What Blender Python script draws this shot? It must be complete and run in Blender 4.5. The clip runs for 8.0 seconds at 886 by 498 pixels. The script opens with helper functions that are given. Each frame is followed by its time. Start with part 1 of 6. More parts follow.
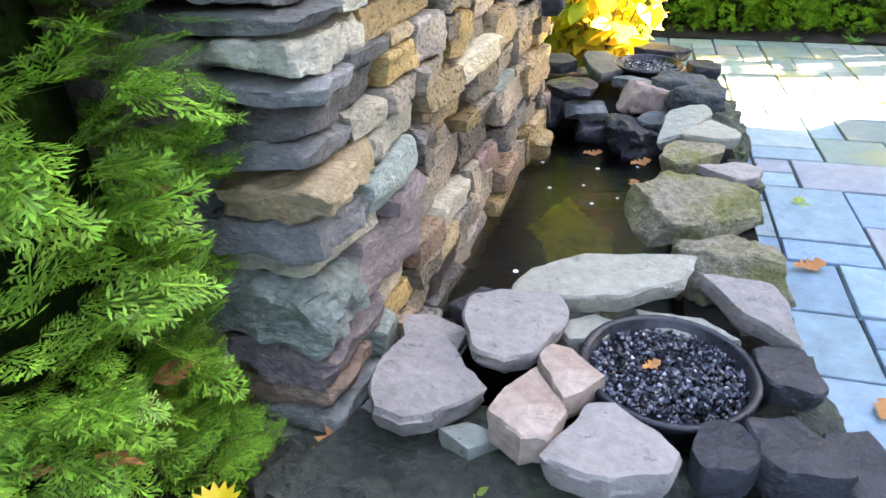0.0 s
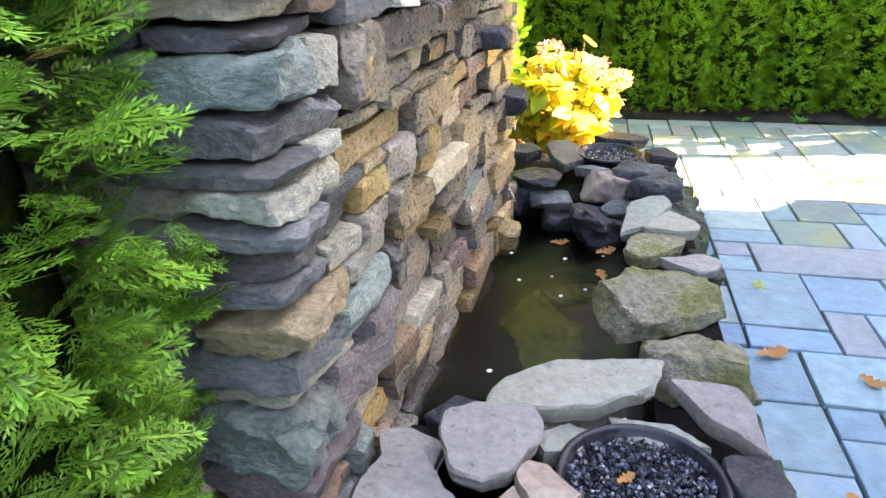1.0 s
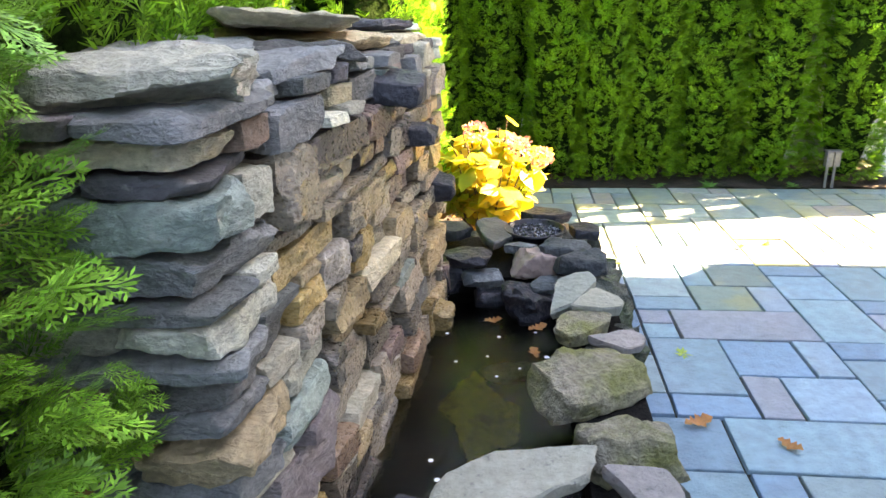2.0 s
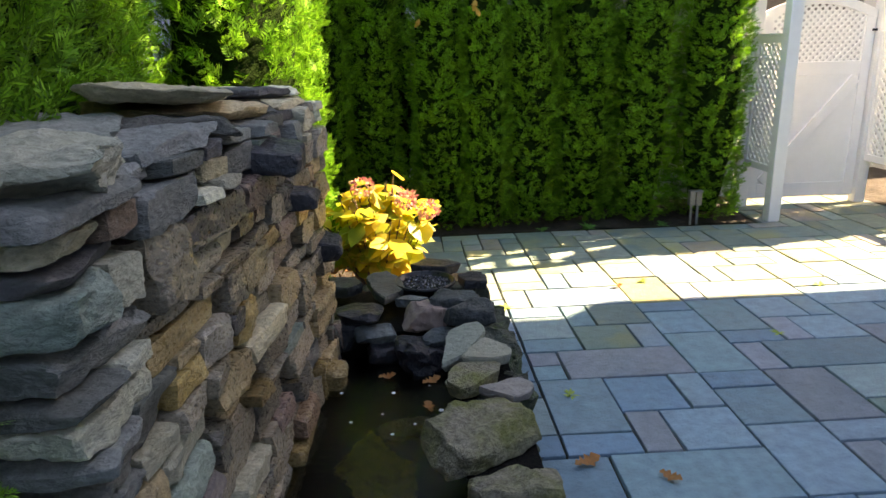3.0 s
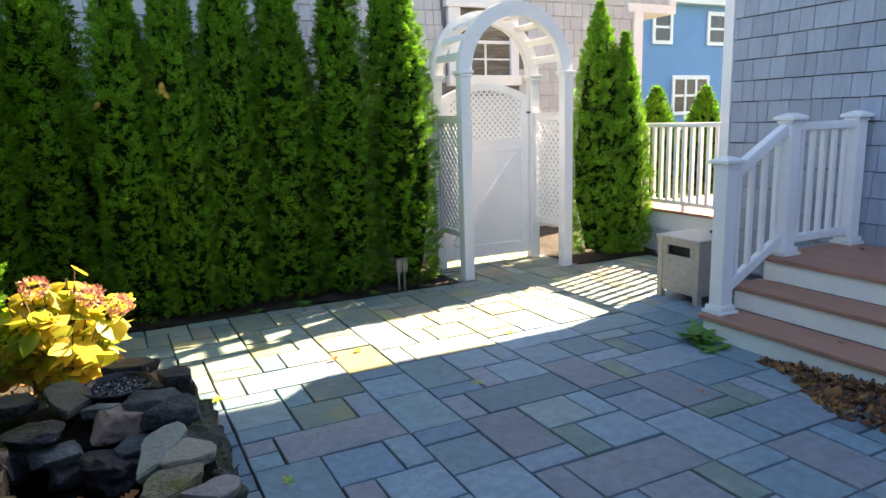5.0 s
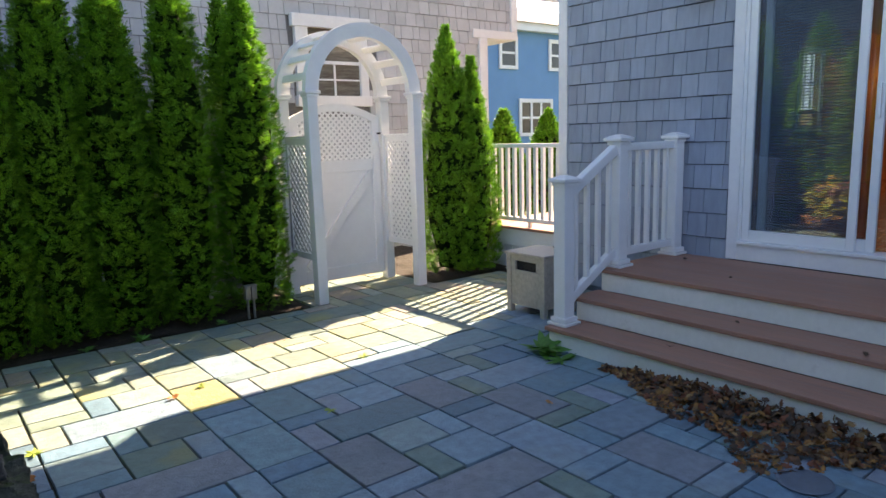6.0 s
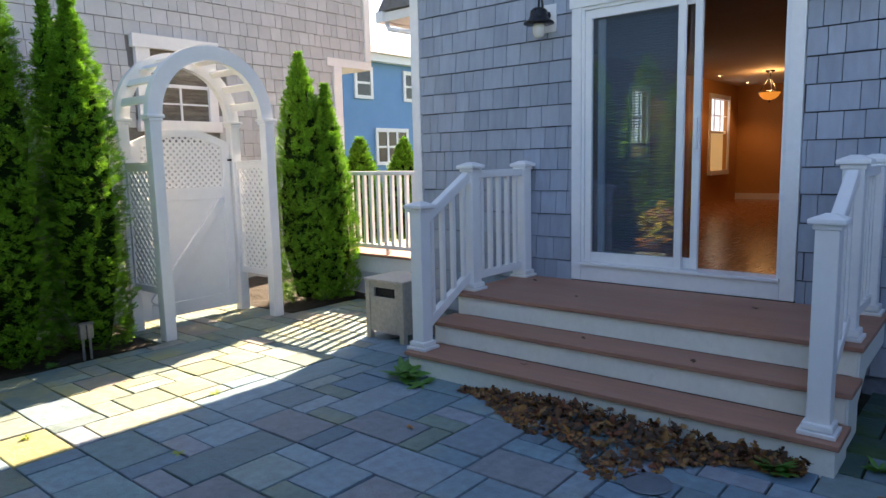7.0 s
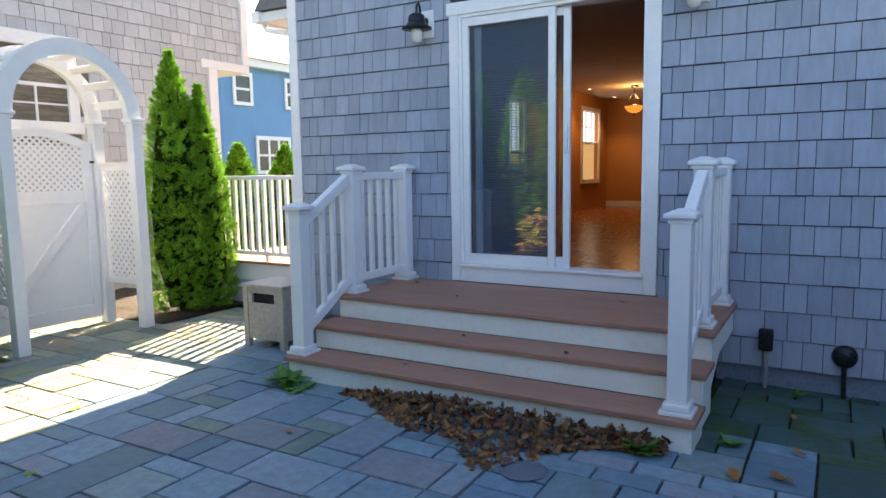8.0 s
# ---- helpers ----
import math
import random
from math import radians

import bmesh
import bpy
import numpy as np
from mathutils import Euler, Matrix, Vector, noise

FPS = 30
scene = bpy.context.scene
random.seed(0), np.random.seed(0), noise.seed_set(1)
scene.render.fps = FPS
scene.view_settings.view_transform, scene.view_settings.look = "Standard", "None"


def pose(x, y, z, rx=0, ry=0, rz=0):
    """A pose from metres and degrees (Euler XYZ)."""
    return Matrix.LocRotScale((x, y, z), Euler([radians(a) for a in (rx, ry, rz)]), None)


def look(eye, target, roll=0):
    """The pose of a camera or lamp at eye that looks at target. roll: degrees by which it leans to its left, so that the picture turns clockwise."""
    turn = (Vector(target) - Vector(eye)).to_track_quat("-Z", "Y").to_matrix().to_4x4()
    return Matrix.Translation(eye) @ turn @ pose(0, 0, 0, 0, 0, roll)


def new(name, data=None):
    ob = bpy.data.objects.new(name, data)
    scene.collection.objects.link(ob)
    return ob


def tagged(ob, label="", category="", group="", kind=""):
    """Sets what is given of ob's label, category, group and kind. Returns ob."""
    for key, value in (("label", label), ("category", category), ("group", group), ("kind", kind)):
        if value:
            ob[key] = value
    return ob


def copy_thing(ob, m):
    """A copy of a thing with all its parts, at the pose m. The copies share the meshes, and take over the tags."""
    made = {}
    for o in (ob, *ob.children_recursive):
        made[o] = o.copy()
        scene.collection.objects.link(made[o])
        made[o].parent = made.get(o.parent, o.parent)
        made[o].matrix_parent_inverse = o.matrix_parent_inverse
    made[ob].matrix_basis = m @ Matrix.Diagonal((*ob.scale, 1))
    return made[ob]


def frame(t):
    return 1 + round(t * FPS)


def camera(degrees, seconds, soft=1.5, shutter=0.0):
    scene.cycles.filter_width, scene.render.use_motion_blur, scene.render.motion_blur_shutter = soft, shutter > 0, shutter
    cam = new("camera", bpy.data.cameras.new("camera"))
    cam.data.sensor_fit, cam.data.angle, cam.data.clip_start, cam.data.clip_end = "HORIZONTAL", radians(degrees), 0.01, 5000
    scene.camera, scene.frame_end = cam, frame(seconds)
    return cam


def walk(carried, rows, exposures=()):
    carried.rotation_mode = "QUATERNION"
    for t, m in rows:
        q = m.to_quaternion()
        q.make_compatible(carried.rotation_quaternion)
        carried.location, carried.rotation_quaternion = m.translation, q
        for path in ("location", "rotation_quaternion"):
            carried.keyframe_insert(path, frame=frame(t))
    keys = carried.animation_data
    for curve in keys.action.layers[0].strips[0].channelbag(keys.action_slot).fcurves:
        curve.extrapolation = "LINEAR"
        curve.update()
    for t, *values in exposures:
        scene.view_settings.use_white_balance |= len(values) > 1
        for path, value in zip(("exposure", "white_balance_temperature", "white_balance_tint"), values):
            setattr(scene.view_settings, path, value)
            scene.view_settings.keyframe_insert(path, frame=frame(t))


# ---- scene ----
cam = camera(66.5, 8.0)
PATH = [
    (0, (-0.01, 0.319, 1.209), (-0.466, 1.986, 0.203), -1.3),
    (0.5, (-0.015, 0.328, 1.27), (-0.447, 2.045, 0.341), -1.2),
    (1, (-0.019, 0.337, 1.329), (-0.406, 2.109, 0.487), -1.3),
    (1.5, (-0.017, 0.335, 1.383), (-0.325, 2.161, 0.627), -1.3),
    (2.8, (0.016, 0.299, 1.511), (0.042, 2.208, 0.916), -1.6),
    (3, (0.03, 0.3, 1.509), (0.128, 2.214, 0.938), -1.6),
    (3.5, (0.06, 0.292, 1.535), (0.347, 2.201, 1.011), -1.4),
    (4, (0.086, 0.275, 1.544), (0.569, 2.157, 1.07), -1.5),
    (4.5, (0.122, 0.263, 1.546), (0.796, 2.096, 1.116), -1.6),
    (4.7, (0.134, 0.251, 1.529), (0.887, 2.059, 1.127), -1.7),
    (6, (0.256, 0.25, 1.528), (1.473, 1.801, 1.194), -1.7),
    (6.5, (0.269, 0.25, 1.524), (1.647, 1.669, 1.228), -1.4),
    (7, (0.267, 0.237, 1.511), (1.789, 1.508, 1.25), -1.3),
    (7.5, (0.273, 0.219, 1.478), (1.906, 1.349, 1.236), -1.0),
    (8, (0.28, 0.197, 1.439), (1.997, 1.196, 1.205), -0.9),
]
EXPOSURES = [(0.0, 5.08, 8300, 22), (1.0, 4.88, 8350, 22), (1.5, 4.85, 8400, 22), (2.8, 3.4, 8350, 18), (3.5, 2.45, 7350, 17), (4.0, 2.6, 7350, 17), (4.5, 2.95, 7250, 16), (6.0, 2.30, 7000, 18), (7.0, 2.35, 6950, 17), (7.5, 2.43, 6950, 17), (8.0, 2.73, 6950, 16)]
walk(cam, [(t, look(eye, target, roll)) for t, eye, target, roll in PATH], EXPOSURES)

# ---- light: low autumn sun from behind the house, open sky ----
SUN_EL, SUN_AZ = radians(34.0), math.atan2(0.30, 1.0)
world = bpy.data.worlds.new("world")
scene.world = world
world.use_nodes = True
_n = world.node_tree.nodes
_sky = _n.new("ShaderNodeTexSky")
_sky.sky_type, _sky.sun_disc = "NISHITA", False
_sky.sun_elevation, _sky.sun_rotation = SUN_EL, math.pi / 2 - SUN_AZ
_n["Background"].inputs[1].default_value = 0.08
world.node_tree.links.new(_sky.outputs[0], _n["Background"].inputs[0])
SUN_DIR = Vector((math.cos(SUN_AZ) * math.cos(SUN_EL), math.sin(SUN_AZ) * math.cos(SUN_EL), math.sin(SUN_EL)))
_sd = bpy.data.lights.new("sun", "SUN")
_sd.energy, _sd.angle, _sd.color = 5.1, radians(0.53), (1.0, 0.83, 0.60)
sun = new("sun", _sd)
sun.matrix_world = look(SUN_DIR * 30, (0, 0, 0))


# ---- materials ----
def shade(name, c1, c2, scale=6.0, rough=0.7, bump=0.2, bump_scale=None, metal=0.0, ramp=None, island=False,
          spread=0.0, detail=6.0, stretch=(1, 1, 1), stain=None, translucent=0.0, coat=0.0, rough_var=0.15, grain=0.25, spec=0.5):
    """Two-scale procedural surface. ramp: colours picked per object (or per island); spread: value change per object;
    stain: (colour, scale, threshold, amount)."""
    m = bpy.data.materials.new(name)
    m.use_nodes = True
    nt = m.node_tree
    N, L = nt.nodes.new, nt.links.new
    b = nt.nodes["Principled BSDF"]
    tc, mp = N("ShaderNodeTexCoord"), N("ShaderNodeMapping")
    mp.inputs["Scale"].default_value = stretch
    L(tc.outputs["Object"], mp.inputs[0])
    if island:
        rnd = N("ShaderNodeNewGeometry").outputs["Random Per Island"]
    else:
        rnd = N("ShaderNodeObjectInfo").outputs["Random"]
    shift = N("ShaderNodeVectorMath")
    shift.operation = "MULTIPLY_ADD"
    comb = N("ShaderNodeCombineXYZ")
    for i in range(3):
        L(rnd, comb.inputs[i])
    L(comb.outputs[0], shift.inputs[0])
    shift.inputs[1].default_value = (7.3, 11.1, 5.7) if (ramp or spread) else (0, 0, 0)
    L(mp.outputs[0], shift.inputs[2])

    def noise_at(s, d=detail, r=0.6):
        n = N("ShaderNodeTexNoise")
        n.inputs["Scale"].default_value, n.inputs["Detail"].default_value, n.inputs["Roughness"].default_value = s, d, r
        L(shift.outputs[0], n.inputs["Vector"])
        return n.outputs["Fac"]

    def mix(f, a, c, kind="MIX"):
        x = N("ShaderNodeMix")
        x.data_type, x.blend_type = "RGBA", kind
        for sock, v in ((x.inputs[0], f), (x.inputs[6], a), (x.inputs[7], c)):
            if isinstance(v, (int, float)):
                sock.default_value = v
            elif isinstance(v, tuple):
                sock.default_value = (*v, 1)
            else:
                L(v, sock)
        return x.outputs[2]

    def remap(v, a, c, lo, hi):
        r = N("ShaderNodeMapRange")
        for i, q in enumerate((a, c, lo, hi)):
            r.inputs[i + 1].default_value = q
        L(v, r.inputs[0])
        return r.outputs[0]

    big, fine = noise_at(scale, 3.0), noise_at(scale * 7, detail)
    col = mix(remap(big, 0.3, 0.7, 0, 1), c1, c2)
    if ramp:
        cr = N("ShaderNodeValToRGB")
        cr.color_ramp.interpolation = "CONSTANT"
        while len(cr.color_ramp.elements) < len(ramp):
            cr.color_ramp.elements.new(0.5)
        for i, c in enumerate(ramp):
            e = cr.color_ramp.elements[i]
            e.position, e.color = i / len(ramp), (*c, 1)
        L(rnd, cr.inputs[0])
        col = mix(0.78, col, cr.outputs[0])
    col = mix(1.0, col, mix(remap(fine, 0.25, 0.75, 0, 1), (1 - grain,) * 3, (1 + grain * 0.9,) * 3), "MULTIPLY")
    if spread:
        rr = N("ShaderNodeMath")
        rr.operation = "FRACT"
        r2 = N("ShaderNodeMath")
        r2.operation = "MULTIPLY"
        r2.inputs[1].default_value = 13.7
        L(rnd, r2.inputs[0])
        L(r2.outputs[0], rr.inputs[0])
        v = remap(rr.outputs[0], 0, 1, 1 - spread, 1 + spread)
        cv = N("ShaderNodeCombineColor")
        for i in range(3):
            L(v, cv.inputs[i])
        col = mix(1.0, col, cv.outputs[0], "MULTIPLY")
    if stain:
        sc, ss, th, am = stain
        col = mix(remap(noise_at(ss, 5.0), th, th + 0.15, 0, am), col, sc)
    L(col, b.inputs["Base Color"])
    L(remap(fine, 0.3, 0.7, max(0.02, rough - rough_var), min(1, rough + rough_var)), b.inputs["Roughness"])
    b.inputs["Metallic"].default_value = metal
    b.inputs["Coat Weight"].default_value = coat
    b.inputs["Specular IOR Level"].default_value = spec
    if bump:
        bp = N("ShaderNodeBump")
        bp.inputs["Strength"].default_value, bp.inputs["Distance"].default_value = bump, 0.02
        add = N("ShaderNodeMath")
        add.operation = "ADD"
        L(noise_at(bump_scale or scale * 5, 8.0, 0.65), add.inputs[0])
        L(fine, add.inputs[1])
        L(add.outputs[0], bp.inputs["Height"])
        L(bp.outputs[0], b.inputs["Normal"])
    if translucent:
        t = N("ShaderNodeBsdfTranslucent")
        L(col, t.inputs[0])
        ms = N("ShaderNodeMixShader")
        ms.inputs[0].default_value = translucent
        L(b.outputs[0], ms.inputs[1])
        L(t.outputs[0], ms.inputs[2])
        L(ms.outputs[0], nt.nodes["Material Output"].inputs[0])
    return m


def glass(name, colour=(1, 1, 1), rough=0.0, ior=1.45):
    m = bpy.data.materials.new(name)
    m.use_nodes = True
    b = m.node_tree.nodes["Principled BSDF"]
    b.inputs["Base Color"].default_value = (*colour, 1)
    b.inputs["Transmission Weight"].default_value = 1
    b.inputs["Roughness"].default_value, b.inputs["IOR"].default_value = rough, ior
    return m


def glow(name, colour, strength):
    m = bpy.data.materials.new(name)
    m.use_nodes = True
    b = m.node_tree.nodes["Principled BSDF"]
    b.inputs["Base Color"].default_value = (*colour, 1)
    b.inputs["Emission Color"].default_value = (*colour, 1)
    b.inputs["Emission Strength"].default_value = strength
    return m


STONES = [(0.4, 0.377, 0.267), (0.17, 0.189, 0.172), (0.58, 0.51, 0.327), (0.27, 0.168, 0.107), (0.5, 0.377, 0.198), (0.27, 0.347, 0.292),
          (0.075, 0.076, 0.09), (0.66, 0.653, 0.499), (0.22, 0.178, 0.172), (0.46, 0.449, 0.344), (0.18, 0.194, 0.189), (0.095, 0.097, 0.086)]
M_WALLSTONE = shade("wall_stone", (0.10, 0.095, 0.09), (0.50, 0.47, 0.43), 7, 0.75, 0.9, 22, grain=0.36, ramp=STONES, spread=0.35, spec=0.25, stretch=(1, 1, 1.7),
                    stain=((0.58, 0.55, 0.50), 22, 0.62, 0.5))
# wet stone; its gold tones and speckles are reflected light put into the colour
WET_GOLD_LIT = [(0.313, 0.208, 0.074), (0.202, 0.169, 0.127), (0.37, 0.246, 0.079), (0.112, 0.109, 0.1), (0.235, 0.147, 0.1), (0.033, 0.033, 0.042), (0.325, 0.278, 0.217), (0.168, 0.109, 0.106), (0.257, 0.235, 0.207), (0.336, 0.251, 0.138)]
M_WETSTONE_GOLD_LIT = shade("wet_wall_stone_gold_lit", (0.03, 0.026, 0.02), (0.42, 0.32, 0.16), 10, 0.34, 0.6, 34, grain=0.5, stretch=(1, 1, 1.6), ramp=WET_GOLD_LIT, spread=0.35, spec=0.45,
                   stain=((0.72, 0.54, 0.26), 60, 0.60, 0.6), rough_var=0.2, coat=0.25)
# near-black for shade in stone gaps and under the landing; also the pond liner
M_CORE_SHADE = shade("wall_core", (0.004, 0.004, 0.0035), (0.010, 0.009, 0.008), 12, 0.95, 0.6, spec=0.1)
SLABS = [(0.25, 0.224, 0.2), (0.2, 0.229, 0.186), (0.27, 0.27, 0.205), (0.225, 0.203, 0.181), (0.215, 0.244, 0.2)]
M_SLAB = shade("flagstone", (0.17, 0.165, 0.16), (0.35, 0.34, 0.325), 6, 0.8, 0.5, 30, grain=0.26, ramp=SLABS, spread=0.12, spec=0.25,
               stain=((0.065, 0.065, 0.07), 46, 0.60, 0.85))
M_SLABTAN = shade("tan_flagstone", (0.29, 0.20, 0.15), (0.40, 0.33, 0.27), 6, 0.8, 0.5, 30, grain=0.3, spec=0.25)
# darker copy for the far pond end, with the shade there in its colour
M_FARSTONE_SHADED = shade("shaded_fieldstone", (0.035, 0.045, 0.05), (0.115, 0.13, 0.13), 7, 0.65, 0.7, 30, grain=0.55, spread=0.55, spec=0.3)
M_SLABDARK = shade("dark_wet_flagstone", (0.012, 0.014, 0.020), (0.038, 0.040, 0.047), 6, 0.42, 0.6, 40, grain=0.5, spec=0.35,
                   stain=((0.12, 0.10, 0.08), 9, 0.64, 0.4))
M_MOSSROCK = shade("mossy_rock", (0.31, 0.27, 0.22), (0.22, 0.225, 0.09), 6, 0.85, 1.0, 80, grain=0.55, spec=0.2,
                   stain=((0.17, 0.175, 0.045), 8, 0.52, 0.7))
M_BASEROCK = shade("green_base_rock", (0.045, 0.054, 0.046), (0.105, 0.115, 0.09), 6, 0.8, 1.0, 70, grain=0.5, spec=0.2,
                   stain=((0.08, 0.13, 0.03), 5, 0.55, 0.7))
PAVE = [(0.148, 0.264, 0.34), (0.193, 0.306, 0.384), (0.102, 0.192, 0.267), (0.204, 0.291, 0.371), (0.238, 0.277, 0.347),
        (0.151, 0.262, 0.304), (0.12, 0.226, 0.325), (0.2, 0.287, 0.296), (0.234, 0.33, 0.412), (0.133, 0.224, 0.271)]
# paver colours warmed for lichen and for the cream cast of the sun patch
LICHEN_SUN = [(0.2, 0.285, 0.257), (0.26, 0.33, 0.29), (0.137, 0.207, 0.202), (0.275, 0.314, 0.28), (0.321, 0.299, 0.262),
            (0.204, 0.283, 0.23), (0.161, 0.244, 0.246), (0.27, 0.31, 0.223), (0.315, 0.356, 0.311), (0.179, 0.242, 0.205)]
M_PAVER = shade("bluestone_paver", (0.19, 0.275, 0.30), (0.28, 0.32, 0.335), 2.5, 0.58, 0.4, 70, grain=0.3, ramp=PAVE, spread=0.14, spec=0.35,
                stain=((0.30, 0.31, 0.20), 1.4, 0.60, 0.35))
M_PAVERMOSS_SUN = shade("lichened_sun_warm_paver", (0.20, 0.25, 0.24), (0.29, 0.29, 0.26), 2.5, 0.65, 0.4, 70, grain=0.3, ramp=LICHEN_SUN, spread=0.14, spec=0.35,
                    stain=((0.44, 0.38, 0.10), 1.6, 0.50, 0.45))
_P1 = shade("outer_bluestone", (0.19, 0.275, 0.30), (0.28, 0.32, 0.335), 2.5, 0.58, 0.4, 70, grain=0.3, island=True, ramp=PAVE, spread=0.14, spec=0.35,
                stain=((0.30, 0.31, 0.20), 1.4, 0.60, 0.35))
_P2 = shade("outer_lichened_sun_warm", (0.20, 0.25, 0.24), (0.29, 0.29, 0.26), 2.5, 0.65, 0.4, 70, grain=0.3, island=True, ramp=LICHEN_SUN, spread=0.14, spec=0.35,
                    stain=((0.44, 0.38, 0.10), 1.6, 0.50, 0.45))
M_PAVERPINK = shade("mauve_bluestone_paver", (0.19, 0.23, 0.27), (0.235, 0.26, 0.295), 2.5, 0.6, 0.4, 70, grain=0.3, spread=0.12, spec=0.35)
M_PAVEROLIVE = shade("olive_bluestone_paver", (0.145, 0.225, 0.215), (0.195, 0.255, 0.225), 2.5, 0.62, 0.4, 70, grain=0.3, spread=0.1, spec=0.35,
                     stain=((0.30, 0.28, 0.08), 3.0, 0.55, 0.4))
M_PAVERYELLOW = shade("yellow_lichened_paver", (0.27, 0.28, 0.17), (0.37, 0.34, 0.15), 3.0, 0.7, 0.4, 70, grain=0.3, spread=0.1, spec=0.3)
# mossy pavers, darkened as well by the house corner's shade put into the tone
M_PAVER_MOSS_SHADE = shade("mossy_paver_corner_shade", (0.045, 0.095, 0.085), (0.075, 0.135, 0.125), 2.5, 0.6, 0.4, 70, grain=0.3, spread=0.2, spec=0.3,
                    stain=((0.05, 0.10, 0.025), 2.6, 0.48, 0.8))
ISLAND = {"bluestone_paver": _P1, "lichened_sun_warm_paver": _P2}
M_JOINT = shade("joint_soil", (0.016, 0.017, 0.010), (0.040, 0.042, 0.020), 9, 0.95, 0.8, 60, stain=((0.05, 0.09, 0.012), 2.2, 0.55, 0.8))
M_SOIL = shade("mulch_soil", (0.025, 0.018, 0.012), (0.06, 0.045, 0.03), 8, 0.95, 1.0, 40, stain=((0.16, 0.09, 0.04), 16, 0.6, 0.6))
M_GRASS = shade("far_grass", (0.05, 0.08, 0.02), (0.09, 0.11, 0.04), 3, 0.95, 0.6, 30)
M_SHINGLE = shade("grey_shingle", (0.28, 0.325, 0.40), (0.345, 0.385, 0.46), 3, 0.75, 0.2, 60, spread=0.11, stretch=(1, 1, 0.25), grain=0.12, spec=0.3)
# dark backing that puts the courses' shadow lines into the shingle gaps
M_GAP_SHADE = shade("shingle_gap_shade", (0.035, 0.042, 0.055), (0.05, 0.058, 0.072), 5, 0.9, 0.1)
M_SHINGLEFIELD = shade("grey_shingle_rows", (0.28, 0.325, 0.40), (0.345, 0.385, 0.46), 3, 0.75, 0.2, 60, island=True, spread=0.11, stretch=(1, 1, 0.25), grain=0.12, spec=0.3)
M_SHINGLE_FAR = shade("grey_shingle_neighbour", (0.43, 0.45, 0.475), (0.51, 0.525, 0.545), 3, 0.75, 0.1, 60, island=True, spread=0.08, grain=0.06)
# darker backing behind the gaps of the neighbour's shingles
M_SHEATHING_FAR = shade("neighbour_gap_backing", (0.13, 0.13, 0.135), (0.17, 0.17, 0.175), 5, 0.9, 0.1)
M_WHITE = shade("white_vinyl", (0.78, 0.79, 0.80), (0.83, 0.83, 0.83), 2, 0.38, 0.02, 30, grain=0.03, rough_var=0.05)
M_TRIM = shade("white_trim_paint", (0.76, 0.77, 0.79), (0.82, 0.82, 0.82), 3, 0.5, 0.03, 40, grain=0.04, rough_var=0.06)
M_RISER = shade("cream_riser_paint", (0.78, 0.80, 0.74), (0.85, 0.86, 0.82), 3, 0.55, 0.04, 40, grain=0.05, stain=((0.42, 0.42, 0.36), 6, 0.62, 0.4))
M_DECK = shade("brown_deck_board", (0.33, 0.165, 0.115), (0.41, 0.215, 0.15), 4, 0.6, 0.25, 50, stretch=(1, 0.12, 1),
               stain=((0.33, 0.22, 0.17), 5, 0.6, 0.4))
M_ARBOR = shade("arborvitae_leaf", (0.066, 0.22, 0.015), (0.235, 0.48, 0.037), 2.5, 0.55, 0, island=True, spread=0.55, translucent=0.35, grain=0.1, spec=0.2)
M_ARBORNEAR = shade("arborvitae_leaf_near", (0.085, 0.27, 0.022), (0.28, 0.53, 0.07), 5, 0.4, 0, island=True, spread=0.5, translucent=0.15, grain=0.1, spec=0.3)
# near-black green: the shade deep in the crowns, put into colour
M_INNER_SHADE = shade("inner_foliage", (0.004, 0.010, 0.002), (0.018, 0.04, 0.006), 14, 0.95, 1.0, 45, grain=0.6, spec=0.05)
M_BARK = shade("bark", (0.06, 0.04, 0.03), (0.12, 0.085, 0.06), 12, 0.9, 0.8, 40, stretch=(1, 1, 0.3))
M_BLACK = shade("black_plastic", (0.007, 0.008, 0.011), (0.015, 0.016, 0.022), 8, 0.35, 0.08, spec=0.35)
M_BEIGE = shade("beige_plastic", (0.42, 0.37, 0.31), (0.47, 0.42, 0.36), 4, 0.5, 0.08)
M_BLUE = shade("blue_siding", (0.12, 0.27, 0.50), (0.14, 0.30, 0.55), 1, 0.7, 0.03, grain=0.04)
M_ROOF = shade("grey_roof", (0.12, 0.12, 0.13), (0.2, 0.2, 0.21), 4, 0.9, 0.5)
M_PANE = shade("dark_window_pane", (0.02, 0.025, 0.03), (0.05, 0.055, 0.06), 1, 0.05, 0, rough_var=0.02)
M_GLASS = glass("door_glass", (0.66, 0.75, 0.80), 0.0, 1.6)
M_ROOMWALL = shade("tan_room_wall", (0.46, 0.22, 0.07), (0.50, 0.25, 0.085), 2, 0.8, 0.03, grain=0.04)
M_ROOMCEIL = shade("room_ceiling", (0.62, 0.52, 0.38), (0.66, 0.56, 0.42), 2, 0.85, 0.03, grain=0.03)
M_ROOMFLOOR = shade("polished_wood_floor", (0.26, 0.10, 0.04), (0.34, 0.14, 0.05), 5, 0.25, 0.02, stretch=(0.15, 1, 1), grain=0.12, rough_var=0.06)


# ---- mesh helpers ----
ORIGIN = {}


def thing(name, at=(0, 0, 0), label="", category="", group="", kind=""):
    ob = new(name)
    ob.location = at
    ob.empty_display_size = 0.1
    ORIGIN[ob.name] = Vector(at)
    return tagged(ob, label, category, group, kind)


